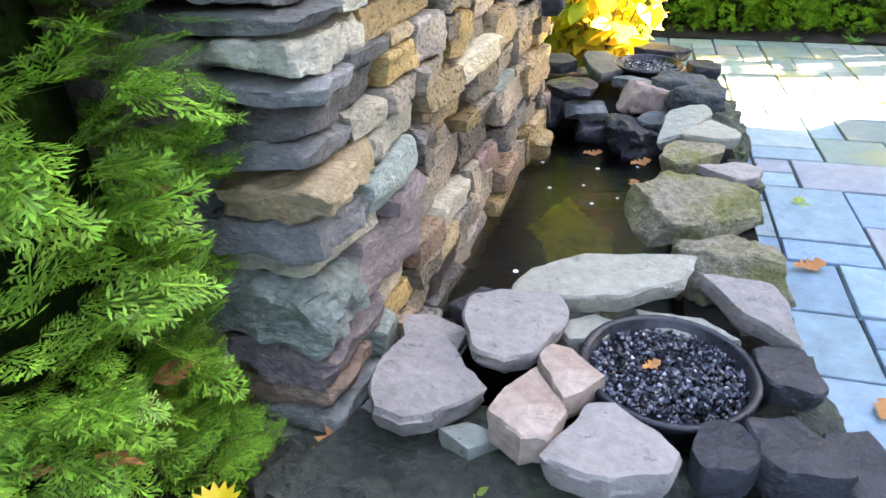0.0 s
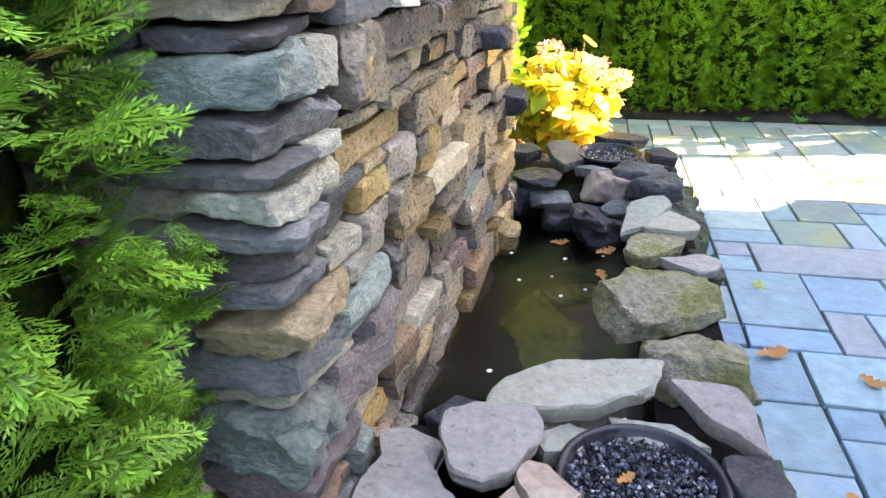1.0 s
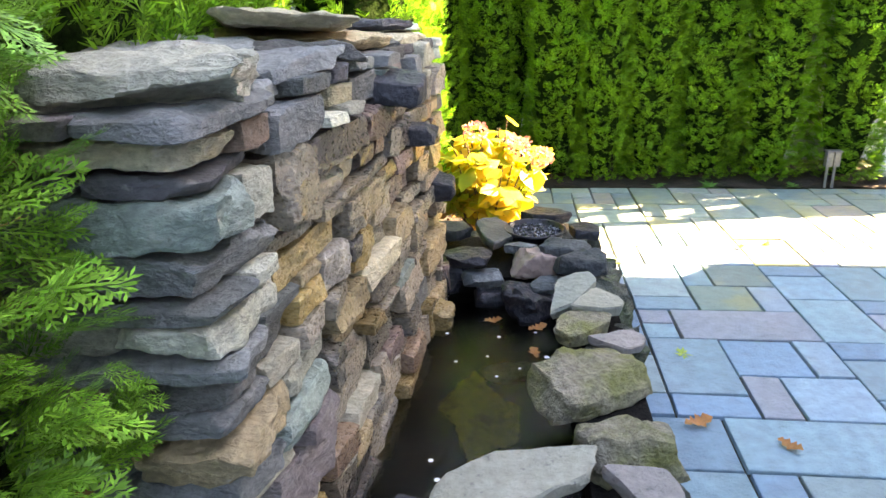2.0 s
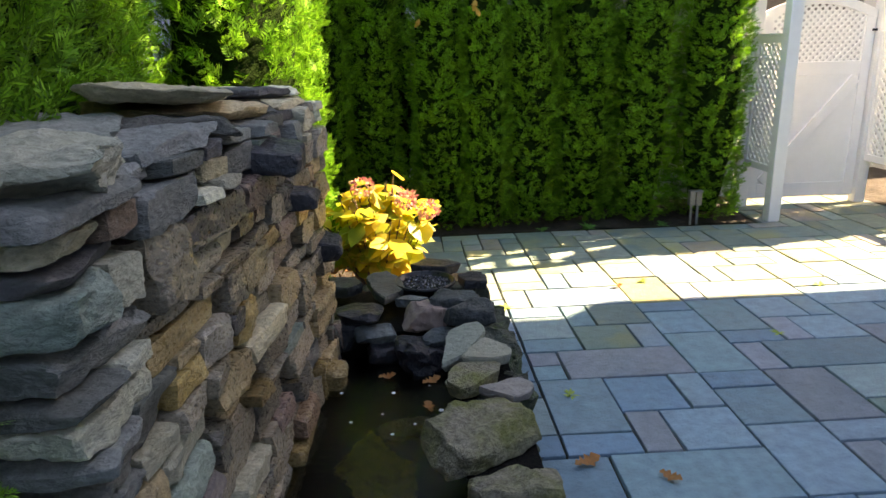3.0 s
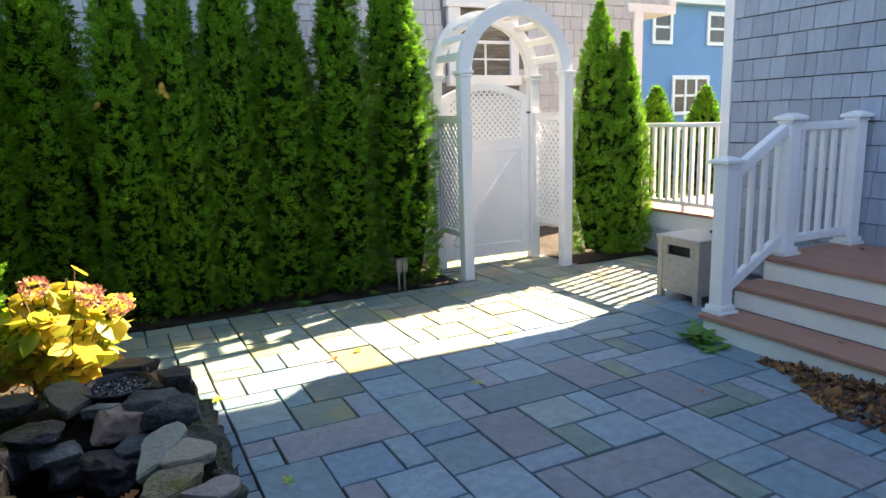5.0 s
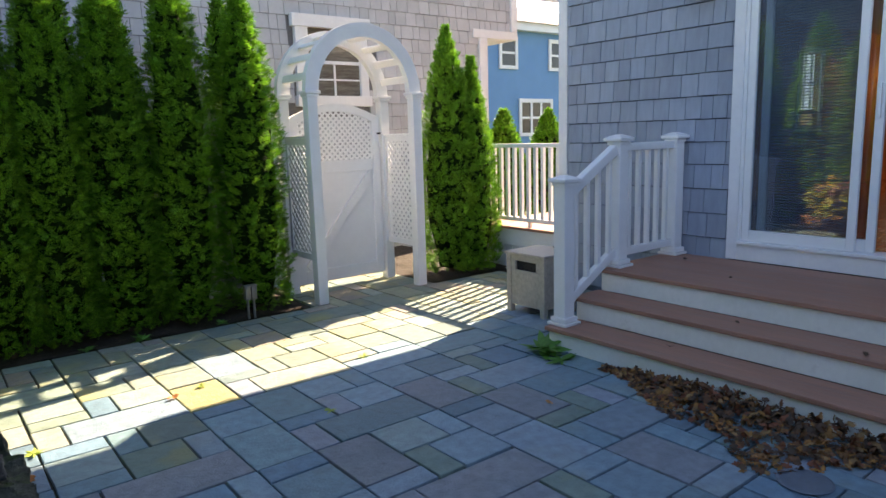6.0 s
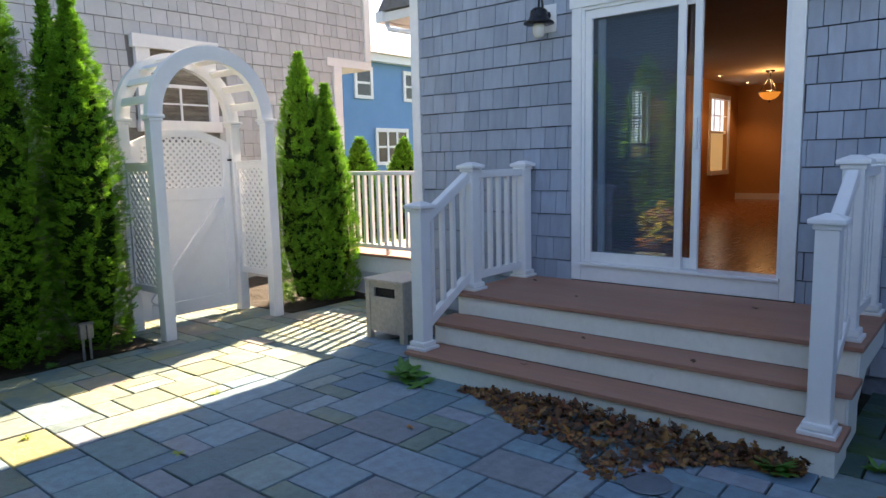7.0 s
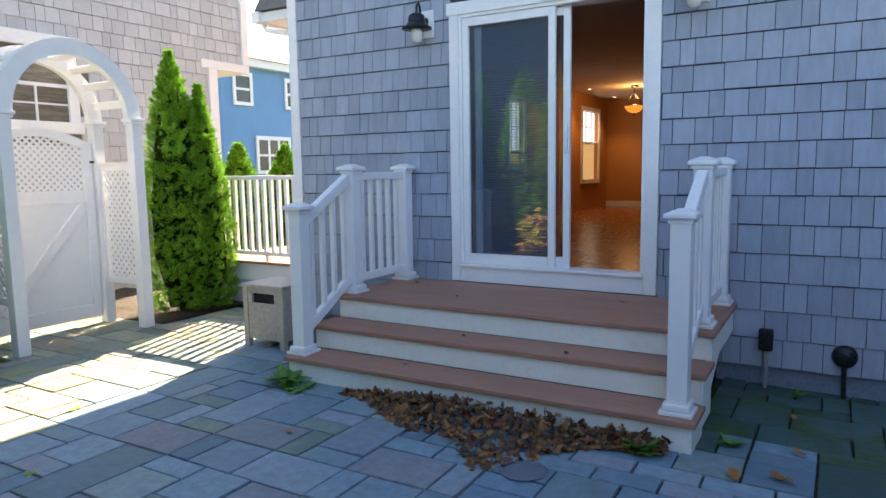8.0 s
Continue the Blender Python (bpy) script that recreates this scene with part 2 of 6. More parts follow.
def mesh_of(name, bm, material, smooth=False):
    me = bpy.data.meshes.new(name)
    bm.to_mesh(me)
    bm.free()
    me.materials.append(material)
    if smooth:
        me.polygons.foreach_set("use_smooth", [True] * len(me.polygons))
    return me


def part(name, bm, material, parent, label="", smooth=False):
    """Links a bmesh, given in world places, as one mesh under a thing or a part."""
    o = ORIGIN[parent.name]
    bm.transform(Matrix.Translation(-o))
    ob = new(name, mesh_of(name, bm, material, smooth))
    ob.parent = parent
    ORIGIN[ob.name] = o
    return tagged(ob, label)


def solid(name, bm, material, label="", category="", group="", kind="", smooth=False):
    ob = new(name, mesh_of(name, bm, material, smooth))
    ORIGIN[ob.name] = Vector((0, 0, 0))
    return tagged(ob, label, category, group, kind)


def arrays(name, verts, faces, material, smooth=False):
    """A mesh from numpy arrays; all faces have the same number of corners."""
    me = bpy.data.meshes.new(name)
    k = faces.shape[1]
    me.vertices.add(len(verts))
    me.vertices.foreach_set("co", np.asarray(verts, np.float32).ravel())
    me.loops.add(faces.size)
    me.loops.foreach_set("vertex_index", faces.astype(np.int32).ravel())
    me.polygons.add(len(faces))
    me.polygons.foreach_set("loop_start", np.arange(0, faces.size, k, dtype=np.int32))
    me.polygons.foreach_set("loop_total", np.full(len(faces), k, np.int32))
    me.polygons.foreach_set("use_smooth", np.full(len(faces), bool(smooth)))
    me.update(calc_edges=True)
    me.materials.append(material)
    return me


def box(bm, x0, x1, y0, y1, z0, z1, bev=0.0, m=None):
    r = bmesh.ops.create_cube(bm, size=1.0)
    vs = r["verts"]
    for v in vs:
        v.co = Vector((x0 + (v.co.x + 0.5) * (x1 - x0), y0 + (v.co.y + 0.5) * (y1 - y0), z0 + (v.co.z + 0.5) * (z1 - z0)))
    if bev:
        es = list({e for v in vs for e in v.link_edges})
        r = bmesh.ops.bevel(bm, geom=es, offset=bev, segments=2, affect="EDGES", profile=0.6)
        vs = list({v for f in r["faces"] for v in f.verts} | {v for v in vs if v.is_valid})
    if m is not None:
        bmesh.ops.transform(bm, matrix=m, verts=vs)
    return bm


def B(*a, **k):
    return box(bmesh.new(), *a, **k)


def bar(bm, p, q, w, h, bev=0.0):
    """A square bar from p to q: w across, h high."""
    p, q = Vector(p), Vector(q)
    d = q - p
    up = Vector((0, 0, 1)) if abs(d.normalized().z) < 0.98 else Vector((0, 1, 0))
    s = d.cross(up).normalized()
    u = s.cross(d).normalized()
    m = Matrix((( *s, 0), (*d.normalized(), 0), (*u, 0), (0, 0, 0, 1))).transposed()
    return box(bm, -w / 2, w / 2, 0, d.length, -h / 2, h / 2, bev, Matrix.Translation(p) @ m)


def tube(bm, pts, r, n=8, r1=None):
    pts = [Vector(p) for p in pts]
    rings = []
    for i, p in enumerate(pts):
        d = (pts[min(i + 1, len(pts) - 1)] - pts[max(i - 1, 0)]).normalized()
        up = Vector((0, 0, 1)) if abs(d.z) < 0.95 else Vector((1, 0, 0))
        s = d.cross(up).normalized()
        u = s.cross(d)
        rad = r + ((r1 if r1 is not None else r) - r) * i / max(1, len(pts) - 1)
        rings.append([bm.verts.new(p + rad * (math.cos(a) * s + math.sin(a) * u)) for a in (2 * math.pi * k / n for k in range(n))])
    for a, b in zip(rings, rings[1:]):
        for k in range(n):
            bm.faces.new((a[k], a[(k + 1) % n], b[(k + 1) % n], b[k]))
    bm.faces.new(rings[0])
    bm.faces.new(rings[-1][::-1])
    return bm


def lathe(bm, at, profile, n=20):
    """Turned form: profile of (radius, height)."""
    rings = [[bm.verts.new((at[0] + r * math.cos(a), at[1] + r * math.sin(a), at[2] + z)) for a in (2 * math.pi * k / n for k in range(n))]
             for r, z in profile]
    for a, b in zip(rings, rings[1:]):
        for k in range(n):
            bm.faces.new((a[k], a[(k + 1) % n], b[(k + 1) % n], b[k]))
    bm.faces.new(rings[0][::-1])
    bm.faces.new(rings[-1])
    return bm


def cube_grid(n):
    """A cube's surface, n cells along an edge, with shared corners."""
    idx, verts, faces = {}, [], []

    def vid(p):
        if p not in idx:
            idx[p] = len(verts)
            verts.append(p)
        return idx[p]
    for ax in range(3):
        for side in (0, n):
            for i in range(n):
                for j in range(n):
                    q = []
                    for a, b in ((i, j), (i + 1, j), (i + 1, j + 1), (i, j + 1)):
                        p = [0, 0, 0]
                        p[ax], p[(ax + 1) % 3], p[(ax + 2) % 3] = side, a, b
                        q.append(vid(tuple(p)))
                    faces.append(q if side else q[::-1])
    return np.array(verts, float) * 2 / n - 1, np.array(faces)


GRID = {n: cube_grid(n) for n in (7, 9, 13)}


def rock(size, seed, n=7, square=9.0, warp=0.16, rough=0.05, cuts=9, keep=0.72):
    """Vertices and faces of a hewn stone about its middle: a skewed box with split faces and chipped corners."""
    rg = np.random.RandomState(seed)
    v, f = GRID[n]
    v = v / (np.abs(v) ** square).sum(1, keepdims=True) ** (1 / square)
    corner = rg.uniform(-warp, warp, (2, 2, 2, 3))
    w = (v + 1) / 2
    off = np.zeros_like(v)
    for i in (0, 1):
        for j in (0, 1):
            for k in (0, 1):
                wt = (w[:, 0] if i else 1 - w[:, 0]) * (w[:, 1] if j else 1 - w[:, 1]) * (w[:, 2] if k else 1 - w[:, 2])
                off += wt[:, None] * corner[i, j, k]
    v = v + off
    for _ in range(cuts):
        nr = rg.normal(0, 1, 3)
        nr /= np.linalg.norm(nr)
        dist = np.abs(nr).sum() * rg.uniform(keep, 0.97)
        over = np.maximum(0, v @ nr - dist)
        v = v - over[:, None] * nr
    p = v * np.array(size) / 2
    s = Vector(rg.uniform(-50, 50, 3))
    amp = rough * min(size)
    d = np.array([[noise.noise(Vector(q) * 16 + s), noise.noise(Vector(q) * 16 + s + Vector((9, 2, 5))), noise.noise(Vector(q) * 16 - s)]
                  for q in p]) * amp * 1.6
    d += np.array([[noise.noise(Vector(q) * 48 + s)] * 3 for q in p]) * amp * 0.8 * v
    return p + d, f


def flag(size, thick, radii, seed, wander=0.24):
    """A flagstone with an uneven outline: radii are the outline's reach at even turns, size its length and breadth; the top's middle is at 0."""
    rg = np.random.RandomState(seed)
    k, m = len(radii), 40
    ang = [2 * math.pi * (i + rg.uniform(-wander, wander)) / k for i in range(k)]
    radii = [r * rg.uniform(1 - wander / 3, 1 + wander / 2) for r in radii]
    out = []
    for i in range(m):
        a = i / m * k
        i0 = int(a)
        t = a - i0
        a0, a1 = ang[i0 % k], ang[(i0 + 1) % k]
        p0 = np.array((math.cos(a0), math.sin(a0))) * radii[i0 % k]
        p1 = np.array((math.cos(a1), math.sin(a1))) * radii[(i0 + 1) % k]
        out.append(p0 * (1 - t) + p1 * t)
    out = np.array(out) * np.array(size) / 2
    jit = np.array([1 + 0.07 * noise.noise(Vector((*o, seed)) * 16) + 0.035 * noise.noise(Vector((*o, seed)) * 55) for o in out])[:, None]
    out = out * jit
    rings = []
    for s, z, am in ((0.90, -thick, 0.012), (0.96, -thick * 0.75, 0.02), (0.985, -thick * 0.4, 0.024), (1.0, -0.010, 0.012), (0.965, -0.001, 0.004),
                     (0.7, 0.0, 0.006), (0.35, 0.0, 0.007)):
        ring = []
        for o in out:
            q = o * s
            h = noise.noise(Vector((q[0] * 20, q[1] * 20, seed + z * 60)))
            ring.append((q[0] * (1 + am * 5 * h), q[1] * (1 + am * 5 * h), z + am * h))
        rings.append(ring)
    v = [p for r in rings for p in r] + [(0, 0, 0.001), (0, 0, -thick)]
    f = []
    for r in range(len(rings) - 1):
        for i in range(m):
            j = (i + 1) % m
            f.append((r * m + i, r * m + j, (r + 1) * m + j, (r + 1) * m + i))
    top, bot = len(v) - 2, len(v) - 1
    last = (len(rings) - 1) * m
    for i in range(0, m, 2):
        f.append((last + i, last + i + 1, last + (i + 2) % m, top))
        f.append(((i + 2) % m, i + 1, i, bot))
    return np.array(v), np.array(f)


def laid(name, vf, at, turn=(0, 0, 0), material=None, parent=None, label="", smooth=True):
    """A stone's mesh as an object at a pose, under parent when given."""
    me = arrays(name, vf[0], vf[1], material, smooth)
    me.set_sharp_from_angle(angle=radians(28))
    ob = new(name, me)
    m = pose(*at, *turn)
    if parent is not None:
        ob.parent = parent
        m = Matrix.Translation(-ORIGIN[parent.name]) @ m
    ob.matrix_basis = m
    ORIGIN[ob.name] = Vector(at)
    return tagged(ob, label)


# ---- ground ----
def ground_z(x, y):
    """The paving falls a little towards the house beside the steps."""
    a = min(1, max(0, (x - 3.2) / 2.0))
    b = min(1, max(0, (1.9 - y) / 1.6))
    return -0.08 * a * b


def sheet(name, x0, x1, y0, y1, z, material, label, category, nx=1, ny=1, amp=0.0, kind="structure"):
    xs, ys = np.linspace(x0, x1, nx + 1), np.linspace(y0, y1, ny + 1)
    v = np.array([(x, y, z + ground_z(x, y) + amp * noise.noise(Vector((x * 4, y * 4, z)))) for y in ys for x in xs])
    f = np.array([(j * (nx + 1) + i, j * (nx + 1) + i + 1, (j + 1) * (nx + 1) + i + 1, (j + 1) * (nx + 1) + i) for j in range(ny) for i in range(nx)])
    return tagged(new(name, arrays(name, v, f, material)), label, category, kind=kind)


sheet("ground", -400, 400, -400, 400, -0.16, M_GRASS, "flat grassy ground reaching the horizon", "ground")
bed = sheet("joint_bed", -1.2, 5.4, -4.0, 6.72, -0.019, M_JOINT, "dark mossy soil showing in the paving joints", "soil", 60, 80, 0.006)
sheet("planting_bed", -3.0, 3.0, 5.78, 8.0, 0.0, M_SOIL, "dark mulch bed under the clipped hedge", "soil", 60, 24, 0.03)
sheet("planting_bed", 4.42, 5.6, 5.80, 8.0, 0.002, M_SOIL, "mulch under the pair of narrow trees", "soil", 16, 24, 0.03)
sheet("gate_path", 3.0, 4.42, 6.68, 8.0, -0.01, shade("straw_mulch", (0.30, 0.22, 0.10), (0.20, 0.13, 0.06), 14, 0.9, 0.9, 50), "dry straw-coloured ground behind the gate", "ground", 16, 16, 0.03)
sheet("planting_bed", -3.0, -0.52, -4.0, 5.9, 0.012, M_SOIL, "dark mulch bed behind the stone wall", "soil", 30, 80, 0.03)
sheet("planting_bed", -0.6, 0.05, 3.95, 4.95, 0.015, M_SOIL, "small mulch bed round the hydrangea", "soil", 16, 16, 0.03)
sheet("planting_bed", 5.4, 12.0, 4.7, 8.0, -0.03, M_SOIL, "mulch strip beside the porch", "soil", 30, 16, 0.03)


# unseen plain boards, added to cut skylight on the patio and close the yard
M_UNSEEN_FENCE = shade("unseen_fence_board", (0.22, 0.20, 0.18), (0.30, 0.28, 0.25), 3, 0.85, 0.3, stretch=(1, 1, 0.2))
for nm, q in (("wall_south_fence", (-3.6, 5.2, -2.6, -2.54, -0.1, 2.3)), ("wall_west_fence", (-3.66, -3.6, -2.6, 8.0, -0.1, 2.3))):
    tagged(solid(nm, box(bmesh.new(), *q, 0.01), M_UNSEEN_FENCE), "unseen plain grey boards added to cut skylight and close the yard", "fence", kind="structure")


# ---- house beside the patio ----
WX = 5.275
house = thing("house", (WX, 1.0, 0), "grey shingled house with white trim and a sliding glass door", "house", kind="")
DY0, DY1, DZ0, DZ1 = 1.40, 2.93, 0.60, 2.70
CORNER = 4.74


def wall_with_door(x0, x1, y0, y1, z0, z1):
    bm = bmesh.new()
    box(bm, x0, x1, y0, DY0, z0, z1)
    box(bm, x0, x1, DY1, y1, z0, z1)
    box(bm, x0, x1, DY0, DY1, DZ1, z1)
    box(bm, x0, x1, DY0, DY1, z0, DZ0)
    return bm


part("wall", wall_with_door(WX + 0.02, WX + 0.16, -6.0, CORNER, 0.06, 7.6), M_GAP_SHADE, house)
part("foundation", B(WX + 0.03, WX + 0.3, -6.0, CORNER - 0.02, -0.3, 0.06), shade("painted_foundation", (0.16, 0.20, 0.27), (0.2, 0.24, 0.3), 5, 0.8, 0.3), house, "blue-grey foundation strip")
part("side_wall", B(WX + 0.16, 16.0, CORNER - 0.14, CORNER, -0.3, 7.6), M_SHINGLE, house)
part("back_wall", B(15.86, 16.0, -6.0, CORNER - 0.14, -0.3, 7.6), M_SHINGLE, house)
part("far_wall", B(WX + 0.16, 15.86, -6.0, -5.86, -0.3, 7.6), M_SHINGLE, house)
_r = bmesh.new()
_c = [_r.verts.new(p) for p in ((5.0, -6.3, 7.6), (16.3, -6.3, 7.6), (16.3, 5.0, 7.6), (5.0, 5.0, 7.6), (9.6, -3.0, 9.8), (9.6, 1.8, 9.8))]
for q in ((0, 1, 4), (1, 2, 5, 4), (2, 3, 5), (3, 0, 4, 5), (3, 2, 1, 0)):
    _r.faces.new([_c[i] for i in q])
part("roof", _r, M_ROOF, house)
part("corner_board", B(WX - 0.015, WX + 0.16, CORNER - 0.085, CORNER + 0.02, 0.02, 7.5, 0.004), M_TRIM, house, "white corner board")
_e = bmesh.new()
box(_e, WX + 0.14, 11.0, CORNER + 0.02, CORNER + 0.50, 2.93, 3.02, 0.005)
part("eave", _e, M_TRIM, house, "white boxed eave")
_g = bmesh.new()
box(_g, WX + 0.10, 11.0, CORNER + 0.50, CORNER + 0.60, 2.92, 3.03, 0.01)
_s = bmesh.new()
_q = [_s.verts.new(p) for p in ((WX + 0.10, CORNER + 0.56, 3.031), (11.0, CORNER + 0.56, 3.031), (11.0, CORNER + 0.021, 3.75), (WX + 0.10, CORNER + 0.021, 3.75),
                                (WX + 0.10, CORNER + 0.021, 3.031), (11.0, CORNER + 0.021, 3.031))]
for q in ((0, 1, 2, 3), (4, 5, 1, 0), (3, 2, 5, 4), (0, 3, 4), (1, 5, 2)):
    _s.faces.new([_q[i] for i in q])
part("porch_roof", _s, M_ROOF, house, "low sloped roof over the side porch")
gut = part("gutter", _g, M_TRIM, house, "white gutter")
part("downspout", tube(bmesh.new(), [(WX + 0.20, CORNER + 0.54, 2.93), (WX + 0.20, CORNER + 0.5, 2.86), (WX + 0.20, CORNER + 0.25, 2.80), (WX + 0.20, CORNER + 0.05, 2.78)], 0.025), M_TRIM, house)

# unseen block, added so its shadow bounds the sun patch
part("upper_storey", B(6.0, 13.5, CORNER + 0.001, 5.74, 4.4, 7.5), M_SHINGLE, house, "unseen upper block added to shade the trees and shape the sun patch")

# sliding door
sliding_door = thing("sliding_door", (WX, 2.15, 0.5), "white sliding glass door, half open, on the shingled wall", "door")
_t = bmesh.new()
box(_t, WX - 0.03, WX + 0.03, 2.915, 3.0, 0.50, 2.68, 0.004)
part("casing", _t, M_TRIM, sliding_door)
part("casing", B(WX - 0.03, WX + 0.03, 1.30, 1.395, 0.50, 2.68, 0.004), M_TRIM, sliding_door)
part("casing", B(WX - 0.034, WX + 0.03, 1.28, 3.02, 2.681, 2.78, 0.004), M_TRIM, sliding_door, "white head casing")
part("kickboard", B(WX - 0.028, WX + 0.03, 1.396, 2.914, 0.50, 0.625, 0.003), M_TRIM, sliding_door)
part("threshold", B(WX - 0.05, WX + 0.14, 1.396, 2.914, 0.626, 0.65, 0.004), M_TRIM, sliding_door)
part("jamb", B(WX - 0.02, WX + 0.14, 2.89, 2.914, 0.651, 2.68, 0.002), M_WHITE, sliding_door)
part("jamb", B(WX - 0.02, WX + 0.14, 1.396, 1.42, 0.651, 2.68, 0.002), M_WHITE, sliding_door)
part("head_jamb", B(WX - 0.02, WX + 0.14, 1.421, 2.889, 2.655, 2.68, 0.002), M_WHITE, sliding_door)


def door_leaf(x, y0, y1, name, label):
    leaf = part(name, B(x - 0.018, x + 0.018, y0, y0 + 0.055, 0.652, 2.654, 0.004), M_WHITE, sliding_door, label)
    part("stile", B(x - 0.018, x + 0.018, y1 - 0.055, y1, 0.652, 2.654, 0.004), M_WHITE, leaf)
    part("rail", B(x - 0.017, x + 0.017, y0 + 0.055, y1 - 0.055, 0.652, 0.735, 0.004), M_WHITE, leaf)
    part("rail", B(x - 0.017, x + 0.017, y0 + 0.055, y1 - 0.055, 2.585, 2.654, 0.004), M_WHITE, leaf)
    g = part("pane", B(x - 0.003, x + 0.003, y0 + 0.05, y1 - 0.05, 0.73, 2.59), M_GLASS, leaf, "clear glass pane")
    g.visible_shadow = False
    return leaf


outer_leaf = door_leaf(WX + 0.01, 2.09, 2.888, "fixed_panel", "fixed white-framed glass panel")
inner_leaf = door_leaf(WX + 0.06, 1.985, 2.80, "sliding_panel", "white-framed glass panel slid open")
part("handle", B(WX + 0.015, WX + 0.04, 2.0, 2.025, 1.55, 1.78, 0.006), M_WHITE, inner_leaf)
_b = bmesh.new()
for i in range(84):
    z = 0.76 + i * 0.0215
    box(_b, WX + 0.085, WX + 0.097, 2.16, 2.80, z, z + 0.007)
part("blind", _b, shade("grey_blind", (0.34, 0.40, 0.46), (0.40, 0.46, 0.52), 5, 0.6, 0), sliding_door, "fine grey horizontal blind slats")

# see-through screen sheet; its blue-grey puts a sky haze over the pane
_sm = bpy.data.materials.new("insect_screen")
_sm.use_nodes = True
_snt = _sm.node_tree
_mx, _tr, _df = _snt.nodes.new("ShaderNodeMixShader"), _snt.nodes.new("ShaderNodeBsdfTransparent"), _snt.nodes.new("ShaderNodeBsdfDiffuse")
_mx.inputs[0].default_value = 0.2
_df.inputs[0].default_value = (0.15, 0.21, 0.28, 1)
_snt.links.new(_tr.outputs[0], _mx.inputs[1])
_snt.links.new(_df.outputs[0], _mx.inputs[2])
_snt.links.new(_mx.outputs[0], _snt.nodes["Material Output"].inputs[0])
part("insect_screen", B(WX + 0.030, WX + 0.031, 2.14, 2.835, 0.735, 2.585), _sm, sliding_door, "fine screen sheet whose blue-grey adds a sky haze")

# room behind the door
RN, RS, RE, RF, RC = 4.46, -0.8, 14.6, 0.60, 2.83
tagged(solid("room_floor", B(WX + 0.16, RE, RS, RN, RF - 0.1, RF), M_ROOMFLOOR), "polished reddish wood floor inside", "floor", kind="structure")
tagged(solid("room_ceiling", B(WX + 0.16, RE, RS, RN, RC, RC + 0.1), M_ROOMCEIL), "plain warm ceiling inside", "ceiling", kind="structure")
_w = bmesh.new()
for a, b in ((WX + 0.16, 9.6), (10.15, 12.96), (13.95, RE)):
    box(_w, a, b, RN, RN + 0.12, RF - 0.1, RC + 0.1)
for a, b, c, d in ((9.6, 10.15, 1.5, 2.45), (12.96, 13.95, 1.2, 2.52)):
    box(_w, a, b, RN, RN + 0.12, RF - 0.1, c)
    box(_w, a, b, RN, RN + 0.12, d, RC + 0.1)
tagged(solid("wall_room_north", _w, M_ROOMWALL), "tan painted room wall with windows", "wall", kind="structure")
tagged(solid("wall_room_east", B(RE, RE + 0.12, RS, RN + 0.12, RF - 0.1, RC + 0.1), M_ROOMWALL), "tan painted room wall", "wall", kind="structure")
tagged(solid("wall_room_south", B(WX + 0.16, RE, RS - 0.12, RS, RF - 0.1, RC + 0.1), M_ROOMWALL), "tan painted room wall", "wall", kind="structure")
tagged(solid("baseboard", B(RE - 0.02, RE, RS, RN, RF, RF + 0.12, 0.003), M_TRIM), "white baseboard", "baseboard", kind="structure")
# both panes glow in place of daylight from outside
M_DAY = glow("daylight_pane", (0.85, 0.92, 1.0), 0.22)
M_DAYLOW = glow("drawn_shade_glow_pane", (0.75, 0.55, 0.25), 0.085)


def room_window(x0, x1, z0, z1, mid):
    w = thing("room_window", ((x0 + x1) / 2, RN, z0), "bright double-hung window in the tan room wall", "window")
    part("window_frame", B(x0 - 0.08, x0, RN - 0.03, RN - 0.002, z0 - 0.08, z1 + 0.08, 0.004), M_TRIM, w)
    part("window_frame", B(x1, x1 + 0.08, RN - 0.03, RN - 0.002, z0 - 0.08, z1 + 0.08, 0.004), M_TRIM, w)
    part("window_head", B(x0, x1, RN - 0.03, RN - 0.002, z1, z1 + 0.08, 0.004), M_TRIM, w)
    part("window_sill", B(x0, x1, RN - 0.06, RN - 0.002, z0 - 0.08, z0, 0.004), M_TRIM, w)
    part("meeting_rail", B(x0, x1, RN + 0.02, RN + 0.05, mid - 0.025, mid + 0.025, 0.004), M_TRIM, w)
    for k in (1, 2):
        part("muntin", B(x0 + (x1 - x0) * k / 3 - 0.01, x0 + (x1 - x0) * k / 3 + 0.01, RN + 0.02, RN + 0.04, mid + 0.025, z1), M_TRIM, w)
    part("muntin", B(x0, x1, RN + 0.021, RN + 0.039, (mid + z1) / 2 - 0.01, (mid + z1) / 2 + 0.01), M_TRIM, w)
    part("pane", B(x0, x1, RN + 0.07, RN + 0.075, mid, z1), M_DAY, w, "upper pane bright with daylight")
    part("pane", B(x0, x1, RN + 0.07, RN + 0.075, z0, mid - 0.001), M_DAYLOW, w, "lower pane glowing as daylight behind a drawn tan shade")


room_window(9.6, 10.15, 1.5, 2.45, 1.68)
room_window(12.96, 13.95, 1.2, 2.52, 1.91)

PX0, PY0 = 12.3, 3.3
pend = thing("pendant_lamp", (PX0, PY0, 2.3), "lit amber glass bowl pendant on a dark stem", "lamp")
part("bowl", lathe(bmesh.new(), (PX0, PY0, 2.36), [(0.02, 0), (0.09, 0.02), (0.14, 0.07), (0.165, 0.12), (0.155, 0.12), (0.02, 0.09)], 24), glow("amber_glass", (1.0, 0.36, 0.05), 0.15), pend, "glowing amber stained-glass bowl", True)
